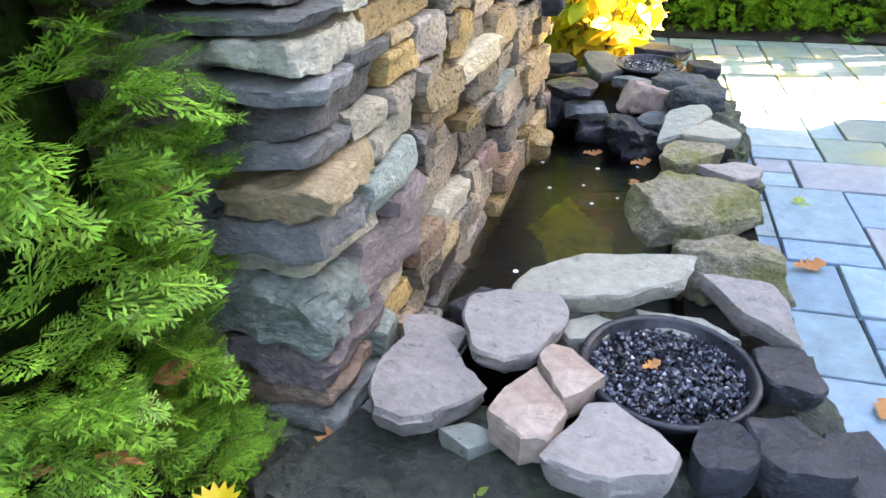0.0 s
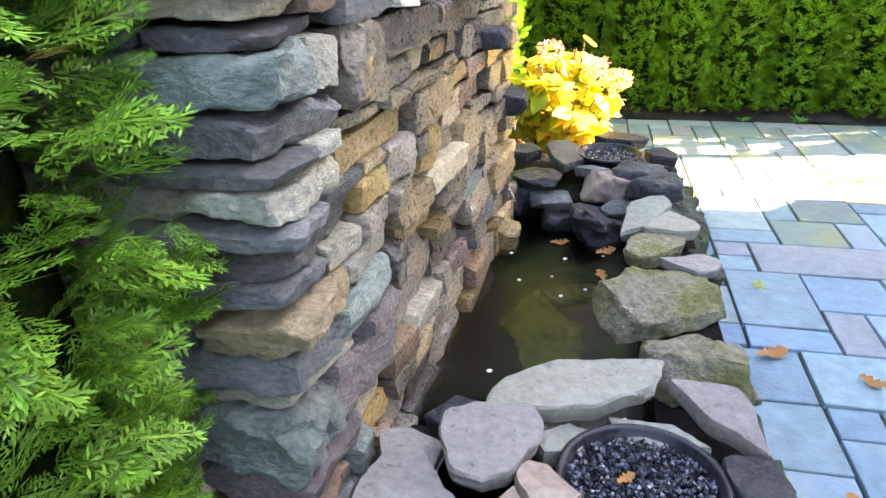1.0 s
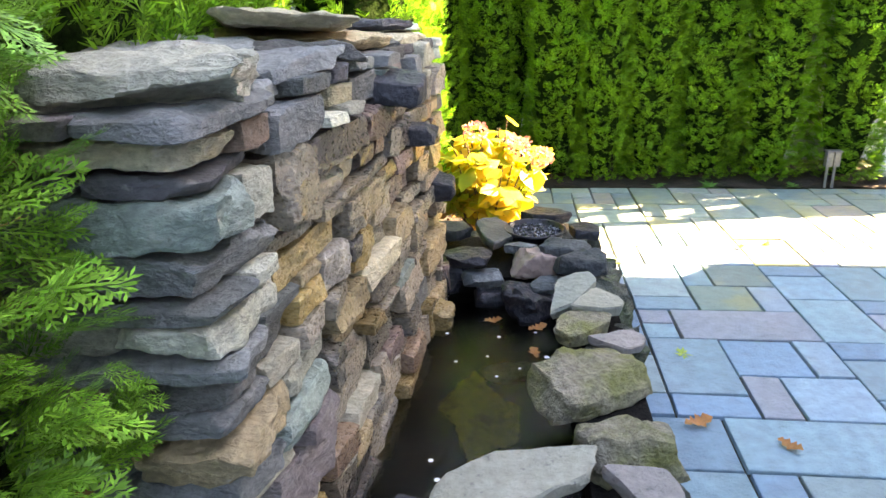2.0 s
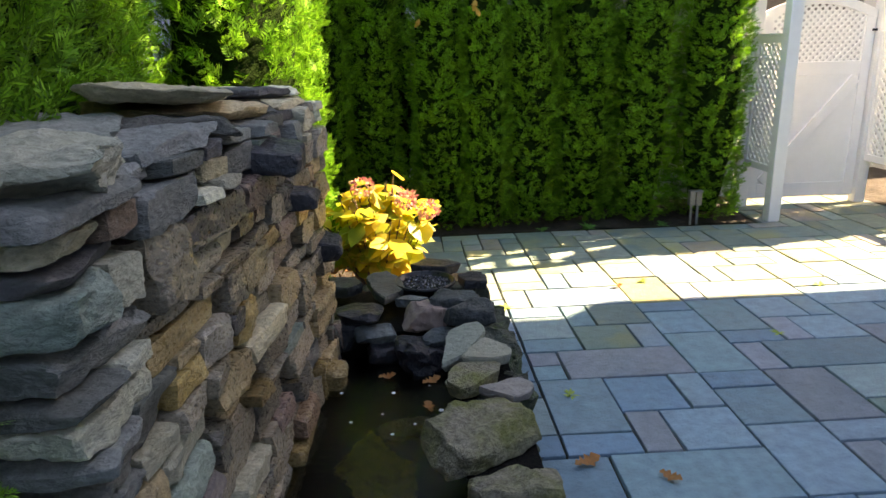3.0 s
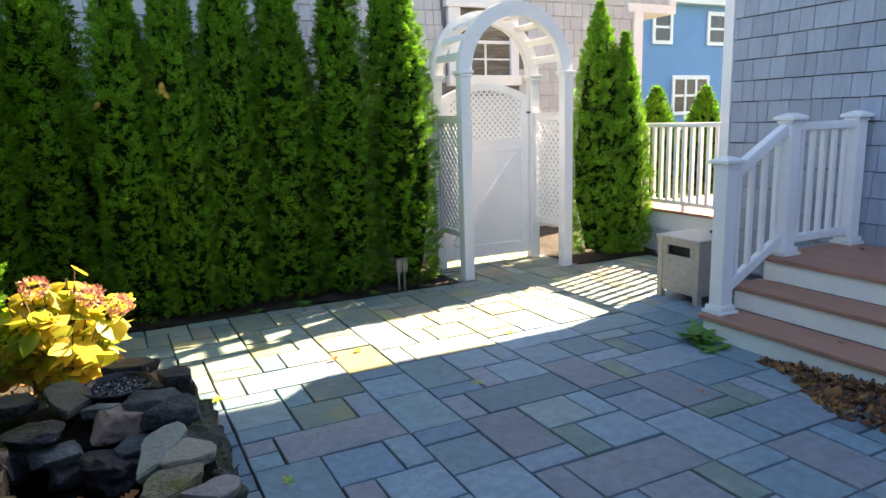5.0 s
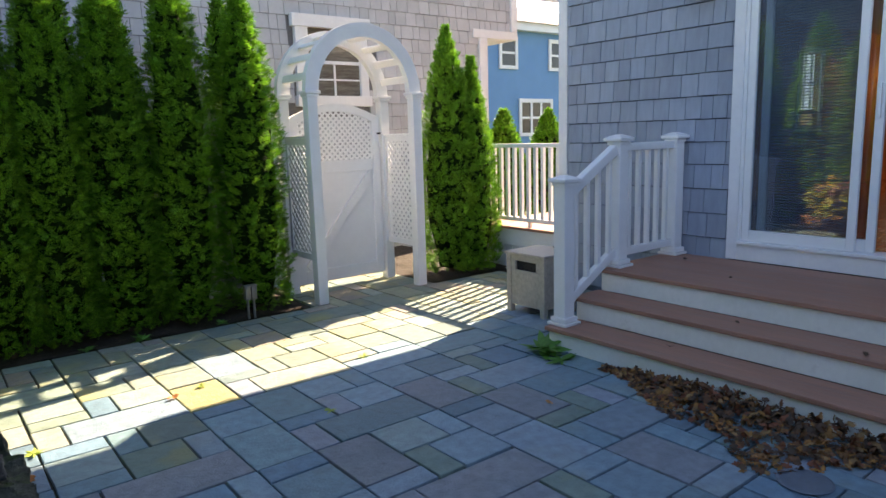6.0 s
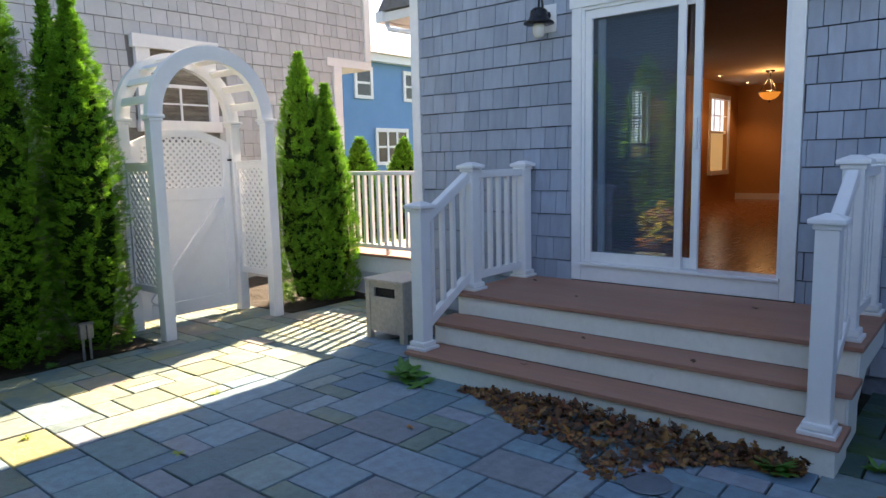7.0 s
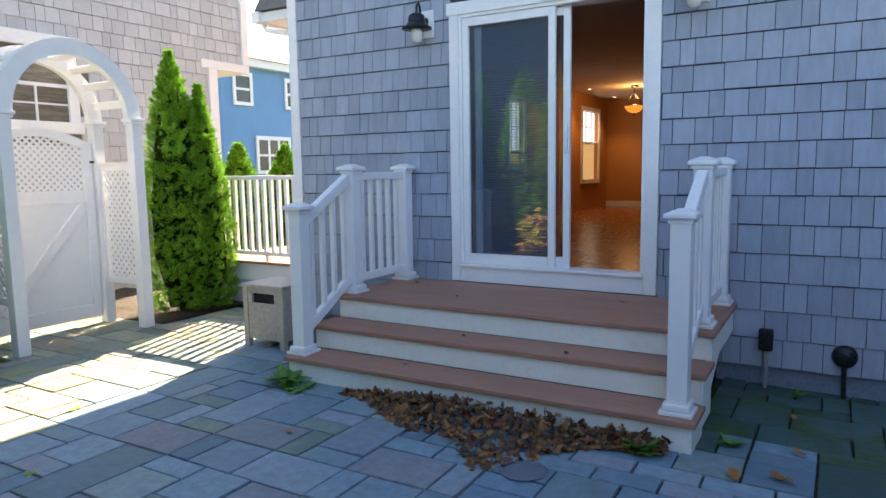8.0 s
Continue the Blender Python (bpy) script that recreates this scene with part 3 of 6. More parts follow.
part("rim", lathe(bmesh.new(), (PX0, PY0, 2.48), [(0.168, 0), (0.172, 0.010), (0.16, 0.016)], 24), M_BLACK, pend)
for k in range(3):
    a = 2.1 * k
    part("hanger", tube(bmesh.new(), [(PX0 + 0.155 * math.cos(a), PY0 + 0.155 * math.sin(a), 2.49), (PX0 + 0.03 * math.cos(a), PY0 + 0.03 * math.sin(a), 2.70)], 0.007, 6), M_BLACK, pend)
part("stem", tube(bmesh.new(), [(PX0, PY0, 2.69), (PX0, PY0, RC)], 0.012, 8), M_BLACK, pend)
part("canopy", lathe(bmesh.new(), (PX0, PY0, RC - 0.04), [(0.03, 0), (0.07, 0.02), (0.075, 0.039)], 16), M_BLACK, pend)
part("finial", lathe(bmesh.new(), (PX0, PY0, 2.315), [(0.004, 0), (0.016, 0.02), (0.012, 0.05)], 10), M_BLACK, pend)


def lamp(name, at, watts, colour, radius=0.05):
    d = bpy.data.lights.new(name, "POINT")
    d.energy, d.color, d.shadow_soft_size = watts, colour, radius
    o = new(name, d)
    o.location = at
    return o


lamp("pendant_bulb", (PX0, PY0, 2.62), 3.2, (1.0, 0.55, 0.22), 0.06)
for x in (10.6, 12.3, 13.9):
    dl = thing("downlight", (x, 4.1, RC), "small lit recessed ceiling spot", "lamp", "recessed ceiling spots")
    part("trim_ring", lathe(bmesh.new(), (x, 4.1, RC - 0.012), [(0.055, 0), (0.06, 0.006), (0.05, 0.011)], 16), M_TRIM, dl)
    part("lens", lathe(bmesh.new(), (x, 4.1, RC - 0.016), [(0.008, 0), (0.022, 0.002), (0.023, 0.004)], 12), glow("spot_lens", (1.0, 0.75, 0.4), 1.6), dl)
    d = bpy.data.lights.new("downlight_bulb", "SPOT")
    d.energy, d.color, d.spot_size, d.spot_blend, d.shadow_soft_size = 4.8, (1.0, 0.55, 0.22), radians(100), 0.6, 0.03
    new("downlight_bulb", d).location = (x, 4.1, RC - 0.03)

# ---- steps and railing ----
SY0, SY1 = 0.75, 3.49
steps = thing("steps", (4.3, 2.1, 0), "three wide steps with brown boards and cream risers below the door", "steps")
LEV = [(3.70, 4.01, 0.157), (3.985, 4.30, 0.325), (4.27, WX - 0.03, 0.495)]
low = -0.03
for i, (x0, x1, z) in enumerate(LEV):
    t = 0.03
    if i < 2:
        part("tread", B(x0, x1, SY0, SY1, z - t, z, 0.006), M_DECK, steps, "brown composite tread")
    else:
        part("landing", B(x0, x1, SY0, SY1, z - t, z, 0.006), M_DECK, steps, "brown composite landing")
    part("riser", B(x0 + 0.028, x0 + 0.05, SY0 + 0.03, SY1 - 0.03, low, z - t - 0.001, 0.003), M_RISER, steps, "cream painted riser")
    low = z + 0.001
for y in (SY0 + 0.02, SY1 - 0.045):
    part("skirt", B(3.729, 4.04, y, y + 0.025, -0.12, 0.126, 0.003), M_RISER, steps)
    part("skirt", B(4.041, 4.32, y, y + 0.025, 0.02, 0.294, 0.003), M_RISER, steps)
    part("skirt", B(4.321, WX - 0.04, y, y + 0.025, 0.30, 0.464, 0.003), M_RISER, steps)
part("stringer", bar(bmesh.new(), (3.95, SY0 + 0.06, -0.05), (4.9, SY0 + 0.06, 0.40), 0.04, 0.12), M_RISER, steps)
# solid dark block in place of the shade below the boards
part("underside", B(4.35, WX - 0.05, SY0 + 0.12, SY1 - 0.1, -0.1, 0.45), M_CORE_SHADE, steps, "near-black block standing for the shade under the landing")


def rail_post(y, x, z0, z1, parent):
    p = part("post", B(x - 0.052, x + 0.052, y - 0.052, y + 0.052, z0, z1 - 0.05, 0.006), M_WHITE, parent)
    b = bmesh.new()
    box(b, x - 0.085, x + 0.085, y - 0.085, y + 0.085, z0 + 0.001, z0 + 0.022, 0.004)
    box(b, x - 0.07, x + 0.07, y - 0.07, y + 0.07, z0 + 0.023, z0 + 0.06, 0.01)
    part("post_base", b, M_WHITE, p)
    c = bmesh.new()
    box(c, x - 0.062, x + 0.062, y - 0.062, y + 0.062, z1 - 0.075, z1 - 0.05, 0.006)
    box(c, x - 0.082, x + 0.082, y - 0.082, y + 0.082, z1 - 0.049, z1 - 0.022, 0.008)
    r = bmesh.ops.create_cone(c, cap_ends=True, segments=4, radius1=0.105, radius2=0.03, depth=0.022)
    bmesh.ops.transform(c, matrix=Matrix.Translation((x, y, z1 - 0.011)) @ Matrix.Rotation(math.pi / 4, 4, "Z"), verts=r["verts"])
    part("post_cap", c, M_WHITE, p)


def railing(y, label):
    r = thing("railing", (4.5, y, 0.157), label, "railing", "white railings of the steps")
    rail_post(y, 3.835, 0.157, 1.225, r)
    rail_post(y, 4.44, 0.495, 1.49, r)
    rail_post(y, 5.17, 0.495, 1.49, r)
    part("top_rail", bar(bmesh.new(), (3.89, y, 1.10), (4.39, y, 1.385), 0.065, 0.075, 0.012), M_WHITE, r)
    part("bottom_rail", bar(bmesh.new(), (3.89, y, 0.33), (4.39, y, 0.615), 0.05, 0.07, 0.01), M_WHITE, r)
    part("top_rail", bar(bmesh.new(), (4.492, y, 1.395), (5.118, y, 1.395), 0.065, 0.06, 0.012), M_WHITE, r)
    part("bottom_rail", bar(bmesh.new(), (4.492, y, 0.60), (5.118, y, 0.60), 0.05, 0.06, 0.01), M_WHITE, r)
    for k in range(4):
        x = 3.89 + 0.5 * (k + 0.5) / 4
        s = 0.57 * (x - 3.89)
        part("baluster", B(x - 0.017, x + 0.017, y - 0.017, y + 0.017, 0.345 + s, 1.085 + s, 0.004), M_WHITE, r)
    for k in range(5):
        x = 4.492 + 0.626 * (k + 0.6) / 5.2
        part("baluster", B(x - 0.017, x + 0.017, y - 0.017, y + 0.017, 0.625, 1.37, 0.004), M_WHITE, r)


railing(SY1 - 0.065, "white railing with capped posts beside the storage box")
railing(SY0 + 0.11, "white railing with capped posts at the open end of the steps")


# ---- side porch behind the house corner ----
porch = thing("porch", (6.5, 5.6, 0), "side porch with a brown floor and white skirting", "porch")
PX = 5.52
M_SKIRT = shade("pale_skirting", (0.56, 0.58, 0.62), (0.64, 0.66, 0.69), 3, 0.6, 0.1, grain=0.08)
part("porch_floor", B(PX, 10.5, CORNER + 0.03, 6.32, 0.455, 0.485, 0.005), M_DECK, porch, "brown board floor in sun")
part("fascia", B(PX + 0.025, PX + 0.05, CORNER + 0.03, 6.3, 0.27, 0.454, 0.003), M_TRIM, porch, "white fascia board")
for k in range(13):
    y0 = CORNER + 0.04 + k * 0.12
    part("skirt_board", B(PX + 0.045, PX + 0.065, y0, y0 + 0.112, -0.12, 0.268, 0.004), M_SKIRT, porch)
part("side_skirt", B(PX + 0.07, 10.4, 6.27, 6.29, -0.12, 0.454), M_TRIM, porch)
fence = thing("porch_railing", (PX + 0.06, 5.5, 0.485), "white baluster railing along the porch edge", "railing")
part("top_rail", B(PX + 0.03, PX + 0.10, CORNER + 0.03, 6.3, 1.36, 1.405, 0.008), M_WHITE, fence)
part("bottom_rail", B(PX + 0.04, PX + 0.09, CORNER + 0.03, 6.3, 0.545, 0.59, 0.006), M_WHITE, fence)
for k in range(15):
    y = CORNER + 0.08 + k * 0.108
    part("baluster", B(PX + 0.045, PX + 0.085, y, y + 0.04, 0.59, 1.362, 0.004), M_WHITE, fence)
part("foot_block", B(PX + 0.05, PX + 0.08, 5.45, 5.49, 0.485, 0.545), M_WHITE, fence)

# ---- neighbouring house ----
NY = 8.0
nb = thing("neighbour_house", (3.0, NY, 0), "neighbouring grey shingled house with white trim", "house")
part("wall", B(-12.0, 7.25, NY + 0.03, 16.0, -0.2, 7.0), M_SHEATHING_FAR, nb)
part("upper_storey", B(7.251, 7.86, NY + 0.03, 16.0, 3.04, 7.0), M_SHEATHING_FAR, nb)
part("soffit", B(7.251, 7.9, NY - 0.02, 16.0, 2.92, 3.038, 0.004), M_TRIM, nb)
part("corner_board", B(7.12, 7.27, NY - 0.03, NY + 0.028, -0.1, 2.918, 0.004), M_TRIM, nb)
part("corner_board", B(7.77, 7.89, NY - 0.03, NY + 0.028, 3.04, 6.9, 0.004), M_TRIM, nb)
part("frieze", B(7.0, 7.251, NY - 0.025, NY + 0.028, 2.92, 3.04, 0.004), M_TRIM, nb)
nw = part("window", B(4.30, 5.05, NY + 0.0, NY + 0.02, 2.05, 2.88), shade("curtained_pane", (0.09, 0.075, 0.06), (0.22, 0.20, 0.165), 3, 0.08, 0, stretch=(1, 1, 8), rough_var=0.03), nb, "dark double-hung window")
part("window_frame", B(4.14, 4.31, NY - 0.04, NY + 0.028, 1.95, 2.97, 0.005), M_TRIM, nw)
part("window_frame", B(5.04, 5.16, NY - 0.04, NY + 0.028, 1.95, 2.97, 0.005), M_TRIM, nw)
part("window_head", B(4.10, 5.20, NY - 0.06, NY + 0.028, 2.87, 3.02, 0.005), M_TRIM, nw)
part("window_sill", B(4.12, 5.18, NY - 0.07, NY + 0.028, 1.92, 2.05, 0.005), M_TRIM, nw)
part("meeting_rail", B(4.31, 5.04, NY - 0.02, NY + 0.01, 2.44, 2.48), M_TRIM, nw)
part("muntin", B(4.66, 4.685, NY - 0.015, NY + 0.008, 2.05, 2.44), M_TRIM, nw)
part("muntin", B(4.31, 5.04, NY - 0.012, NY + 0.006, 2.24, 2.26), M_TRIM, nw)

# ---- distant blue house ----
blue = thing("blue_house", (19.0, 18.0, 0), "distant blue sided house with white windows", "house")
part("wall", B(16.4, 26.0, 18.0, 26.0, -0.2, 5.2), M_BLUE, blue)
part("eave", B(16.0, 26.4, 17.7, 18.0, 5.05, 5.32), M_TRIM, blue)
_r = bmesh.new()
_c = [_r.verts.new(p) for p in ((16.0, 17.6, 5.32), (26.4, 17.6, 5.32), (26.4, 26.4, 5.32), (16.0, 26.4, 5.32), (19.6, 22.0, 6.8), (24.0, 22.0, 6.8))]
for q in ((0, 1, 5, 4), (1, 2, 5), (2, 3, 4, 5), (3, 0, 4), (3, 2, 1, 0)):
    _r.faces.new([_c[i] for i in q])
part("roof", _r, M_ROOF, blue)


def blue_window(x0, x1, z0, z1, split):
    w = part("window", B(x0, x1, 17.97, 17.995, z0, z1), M_PANE, blue)
    for a, b, c, d in ((x0 - 0.12, x0, z0 - 0.12, z1 + 0.14), (x1, x1 + 0.12, z0 - 0.12, z1 + 0.14), (x0, x1, z1, z1 + 0.14), (x0, x1, z0 - 0.12, z0)):
        part("window_frame", B(a, b, 17.93, 17.99, c, d), M_TRIM, w)
    for k in range(1, split):
        part("mullion", B(x0 + (x1 - x0) * k / split - 0.05, x0 + (x1 - x0) * k / split + 0.05, 17.94, 17.985, z0, z1), M_TRIM, w)
    part("meeting_rail", B(x0, x1, 17.945, 17.988, (z0 + z1) / 2 - 0.04, (z0 + z1) / 2 + 0.04), M_TRIM, w)


blue_window(17.0, 17.65, 3.85, 4.72, 1)
blue_window(19.5, 20.2, 3.85, 4.72, 1)
blue_window(17.95, 19.45, 1.5, 2.58, 3)

# ---- arbor with gate ----
arbor = thing("garden_arbor", (3.72, 6.1, 0), "white arched garden arbor with lattice sides", "arbor")
AX0, AX1, AYF, AYR, AZ = 3.155, 4.30, 5.80, 6.38, 1.94
ACX, AR = (AX0 + AX1) / 2, (AX1 - AX0) / 2


def arch_rib(y0, y1, r0, r1):
    bm = bmesh.new()
    n = 24
    ring = []
    for i in range(n + 1):
        a = math.pi * i / n
        c, s = math.cos(a), math.sin(a)
        ring.append([bm.verts.new((ACX + r * c, y, AZ + r * s)) for r, y in ((r0, y0), (r1, y0), (r1, y1), (r0, y1))])
    for p, q in zip(ring, ring[1:]):
        for k in range(4):
            bm.faces.new((p[k], q[k], q[(k + 1) % 4], p[(k + 1) % 4]))
    bm.faces.new(ring[0])
    bm.faces.new(ring[-1][::-1])
    bmesh.ops.recalc_face_normals(bm, faces=bm.faces)
    return bm


for y in (AYF, AYR):
    for x in (AX0, AX1):
        p = part("post", B(x - 0.05, x + 0.05, y - 0.05, y + 0.05, 0.0, AZ - 0.05, 0.006), M_WHITE, arbor)
        b = bmesh.new()
        box(b, x - 0.062, x + 0.062, y - 0.062, y + 0.062, AZ - 0.05, AZ - 0.025, 0.006)
        box(b, x - 0.078, x + 0.078, y - 0.07, y + 0.07, AZ - 0.024, AZ + 0.005, 0.008)
        part("impost", b, M_WHITE, p)
    part("arch_rib", arch_rib(y - 0.035, y + 0.035, AR - 0.075, AR + 0.055), M_WHITE, arbor)
for k in range(9):
    a = math.pi * (k + 0.75) / 9.5
    x, z = ACX + (AR + 0.0) * math.cos(a), AZ + (AR + 0.0) * math.sin(a)
    part("slat", box(bmesh.new(), -0.035, 0.035, AYF + 0.036, AYR - 0.036, -0.012, 0.012, 0.003, Matrix.Translation((x, 0, z)) @ Matrix.Rotation(math.pi / 2 - a, 4, "Y")), M_WHITE, arbor)


def lattice(u0, u1, z0, z1, to_world, step=0.055, wide=0.024, top=None):
    """Two layers of diagonal strips, clipped to a rectangle (or to a curved top)."""
    bm = bmesh.new()
    for layer, sgn in ((0.0, 1), (0.007, -1)):
        c = -2.0
        lo, hi = u0 - z1 - 3, u1 + z1 + 3
        k = lo
        while k < hi:
            pts = []
            for z in (z0, z1):
                pts.append((k + sgn * z, z))
            (ua, za), (ub, zb) = pts
            t0, t1 = 0.0, 1.0
            d = ub - ua
            for lim, s in ((u0, 1), (u1, -1)):
                fa, fb = s * (ua - lim), s * (ub - lim)
                if fa < 0 and fb < 0:
                    t0, t1 = 1, 0
                    break
                if fa < 0:
                    t0 = max(t0, fa / (fa - fb))
                elif fb < 0:
                    t1 = min(t1, fa / (fa - fb))
            if top and t1 > t0:
                while t1 > t0 and (za + (zb - za) * t1) > top(ua + d * t1):
                    t1 -= 0.01
            if t1 - t0 > 0.01:
                A = Vector((ua + d * t0, za + (zb - za) * t0))
                Z = Vector((ua + d * t1, za + (zb - za) * t1))
                nrm = Vector((-(Z - A).y, (Z - A).x)).normalized() * wide / 2
                q = []
                for e in (layer, layer + 0.006):
                    q += [bm.verts.new(to_world(pt.x, e, pt.y)) for pt in (A - nrm, A + nrm, Z + nrm, Z - nrm)]
                for f in ((0, 1, 2, 3), (7, 6, 5, 4), (0, 4, 5, 1), (1, 5, 6, 2), (2, 6, 7, 3), (3, 7, 4, 0)):
                    bm.faces.new([q[i] for i in f])
            k += step * 1.414
    return bm


for x, nm in ((AX0, "west"), (AX1, "east")):
    sp = part("side_panel", B(x - 0.016, x + 0.016, AYF + 0.051, AYR - 0.051, 1.47, 1.53, 0.004), M_WHITE, arbor, "lattice side panel")
    part("panel_rail", B(x - 0.016, x + 0.016, AYF + 0.051, AYR - 0.051, 0.40, 0.46, 0.004), M_WHITE, sp)
    part("panel_stile", B(x - 0.016, x + 0.016, AYF + 0.051, AYF + 0.09, 0.461, 1.469, 0.003), M_WHITE, sp)
    part("panel_stile", B(x - 0.016, x + 0.016, AYR - 0.09, AYR - 0.051, 0.461, 1.469, 0.003), M_WHITE, sp)
    part("lattice", lattice(AYF + 0.09, AYR - 0.09, 0.46, 1.47, lambda u, e, z, x=x: (x - 0.006 + e, u, z)), M_WHITE, sp)
    part("panel_cap", B(x - 0.03, x + 0.03, AYF + 0.051, AYR - 0.051, 1.531, 1.55, 0.004), M_WHITE, sp)

gate = thing("garden_gate", (3.72, 6.42, 0.06), "closed white garden gate with lattice top and diagonal brace", "gate")
GX0, GX1, GY = AX0 + 0.06, AX1 - 0.06, 6.39
part("stile", B(GX0, GX0 + 0.09, GY - 0.02, GY + 0.02, 0.07, 1.72, 0.005), M_WHITE, gate)
part("stile", B(GX1 - 0.09, GX1, GY - 0.02, GY + 0.02, 0.07, 1.72, 0.005), M_WHITE, gate)
part("rail", B(GX0 + 0.09, GX1 - 0.09, GY - 0.019, GY + 0.019, 0.07, 0.20, 0.005), M_WHITE, gate)
part("rail", B(GX0 + 0.09, GX1 - 0.09, GY - 0.019, GY + 0.019, 1.18, 1.30, 0.005), M_WHITE, gate)
part("panel", B(GX0 + 0.09, GX1 - 0.09, GY - 0.004, GY + 0.012, 0.20, 1.18), M_WHITE, gate, "plain white panel")
part("brace", bar(bmesh.new(), (GX0 + 0.12, GY - 0.018, 0.22), (GX1 - 0.12, GY - 0.018, 1.15), 0.028, 0.09, 0.004), M_WHITE, gate)


def gate_top(u):
    return 1.70 + 0.14 * math.cos((u - ACX) / (GX1 - GX0) * math.pi)


part("lattice", lattice(GX0 + 0.09, GX1 - 0.09, 1.30, 1.84, lambda u, e, z: (u, GY - 0.006 + e, z), 0.045, 0.02, gate_top), M_WHITE, gate)
_b = bmesh.new()
n = 16
ring = []
for i in range(n + 1):
    u = GX0 + (GX1 - GX0) * i / n
    t = gate_top(u)
    ring.append([_b.verts.new((u, y, z)) for y, z in ((GY - 0.024, t - 0.05), (GY - 0.024, t + 0.03), (GY + 0.024, t + 0.03), (GY + 0.024, t - 0.05))])
for p, q in zip(ring, ring[1:]):
    for k in range(4):
        _b.faces.new((p[k], q[k], q[(k + 1) % 4], p[(k + 1) % 4]))
_b.faces.new(ring[0])
_b.faces.new(ring[-1][::-1])
bmesh.ops.recalc_face_normals(_b, faces=_b.faces)
part("top_rail", _b, M_WHITE, gate, "curved top rail")
part("latch", bar(bmesh.new(), (GX1 - 0.03, GY - 0.03, 1.56), (GX1 + 0.07, GY - 0.03, 1.56), 0.015, 0.02), M_BLACK, gate, "black latch")
gf = thing("fence_panel", (2.6, 6.5, 0), "white solid fence panel mostly hidden by the hedge", "fence")
part("panel", B(2.1, AX0 - 0.06, 6.40, 6.44, 0.08, 1.82, 0.004), M_WHITE, gf)
part("cap", B(2.1, AX0 - 0.055, 6.385, 6.455, 1.821, 1.86, 0.006), M_WHITE, gf)


# ---- clipped arborvitae ----
def spray(pairs, seed, leaf=0.055):
    """A flat fan of scale leaves along +z, one unit long: verts (n, 4, 3), a quad for each leaflet."""
    rg = np.random.RandomState(seed)
    q = []

    def leaflet(p, d, ln, w):
        d = np.array(d) / np.linalg.norm(d)
        s = np.array((d[2], 0.0, -d[0]))
        y = rg.uniform(-0.03, 0.03)
        p = np.array((p[0], y, p[1]))
        q.append([p, p + d * ln * 0.55 + s * w, p + d * ln, p + d * ln * 0.55 - s * w])
    for i in range(pairs):
        t = (i + 0.5) / pairs
        ln = ((0.52 if pairs < 6 else 0.36) * (1 - t) + 0.13) * rg.uniform(0.8, 1.15)
        for sg in (-1, 1):
            d = (sg * rg.uniform(0.65, 0.9), rg.uniform(-0.15, 0.15), 0.85)
            leaflet((0, t * 0.85), d, ln, leaf)
            if pairs > 5 and ln > 0.22:
                e = np.array((sg * 0.45, 0, 0.42)) * ln
                leaflet((e[0], t * 0.85 + e[2]), (sg * 1.2, 0.1, 0.3), ln * 0.45, leaf * 0.8)
                leaflet((e[0], t * 0.85 + e[2]), (sg * 0.2, -0.1, 1.0), ln * 0.45, leaf * 0.8)
    leaflet((0, 0.5), (0, 0, 1), 0.55, leaf)
    leaflet((0, 0.0), (0, 0, 1), 0.6, leaf * 0.6)
    return np.array(q)


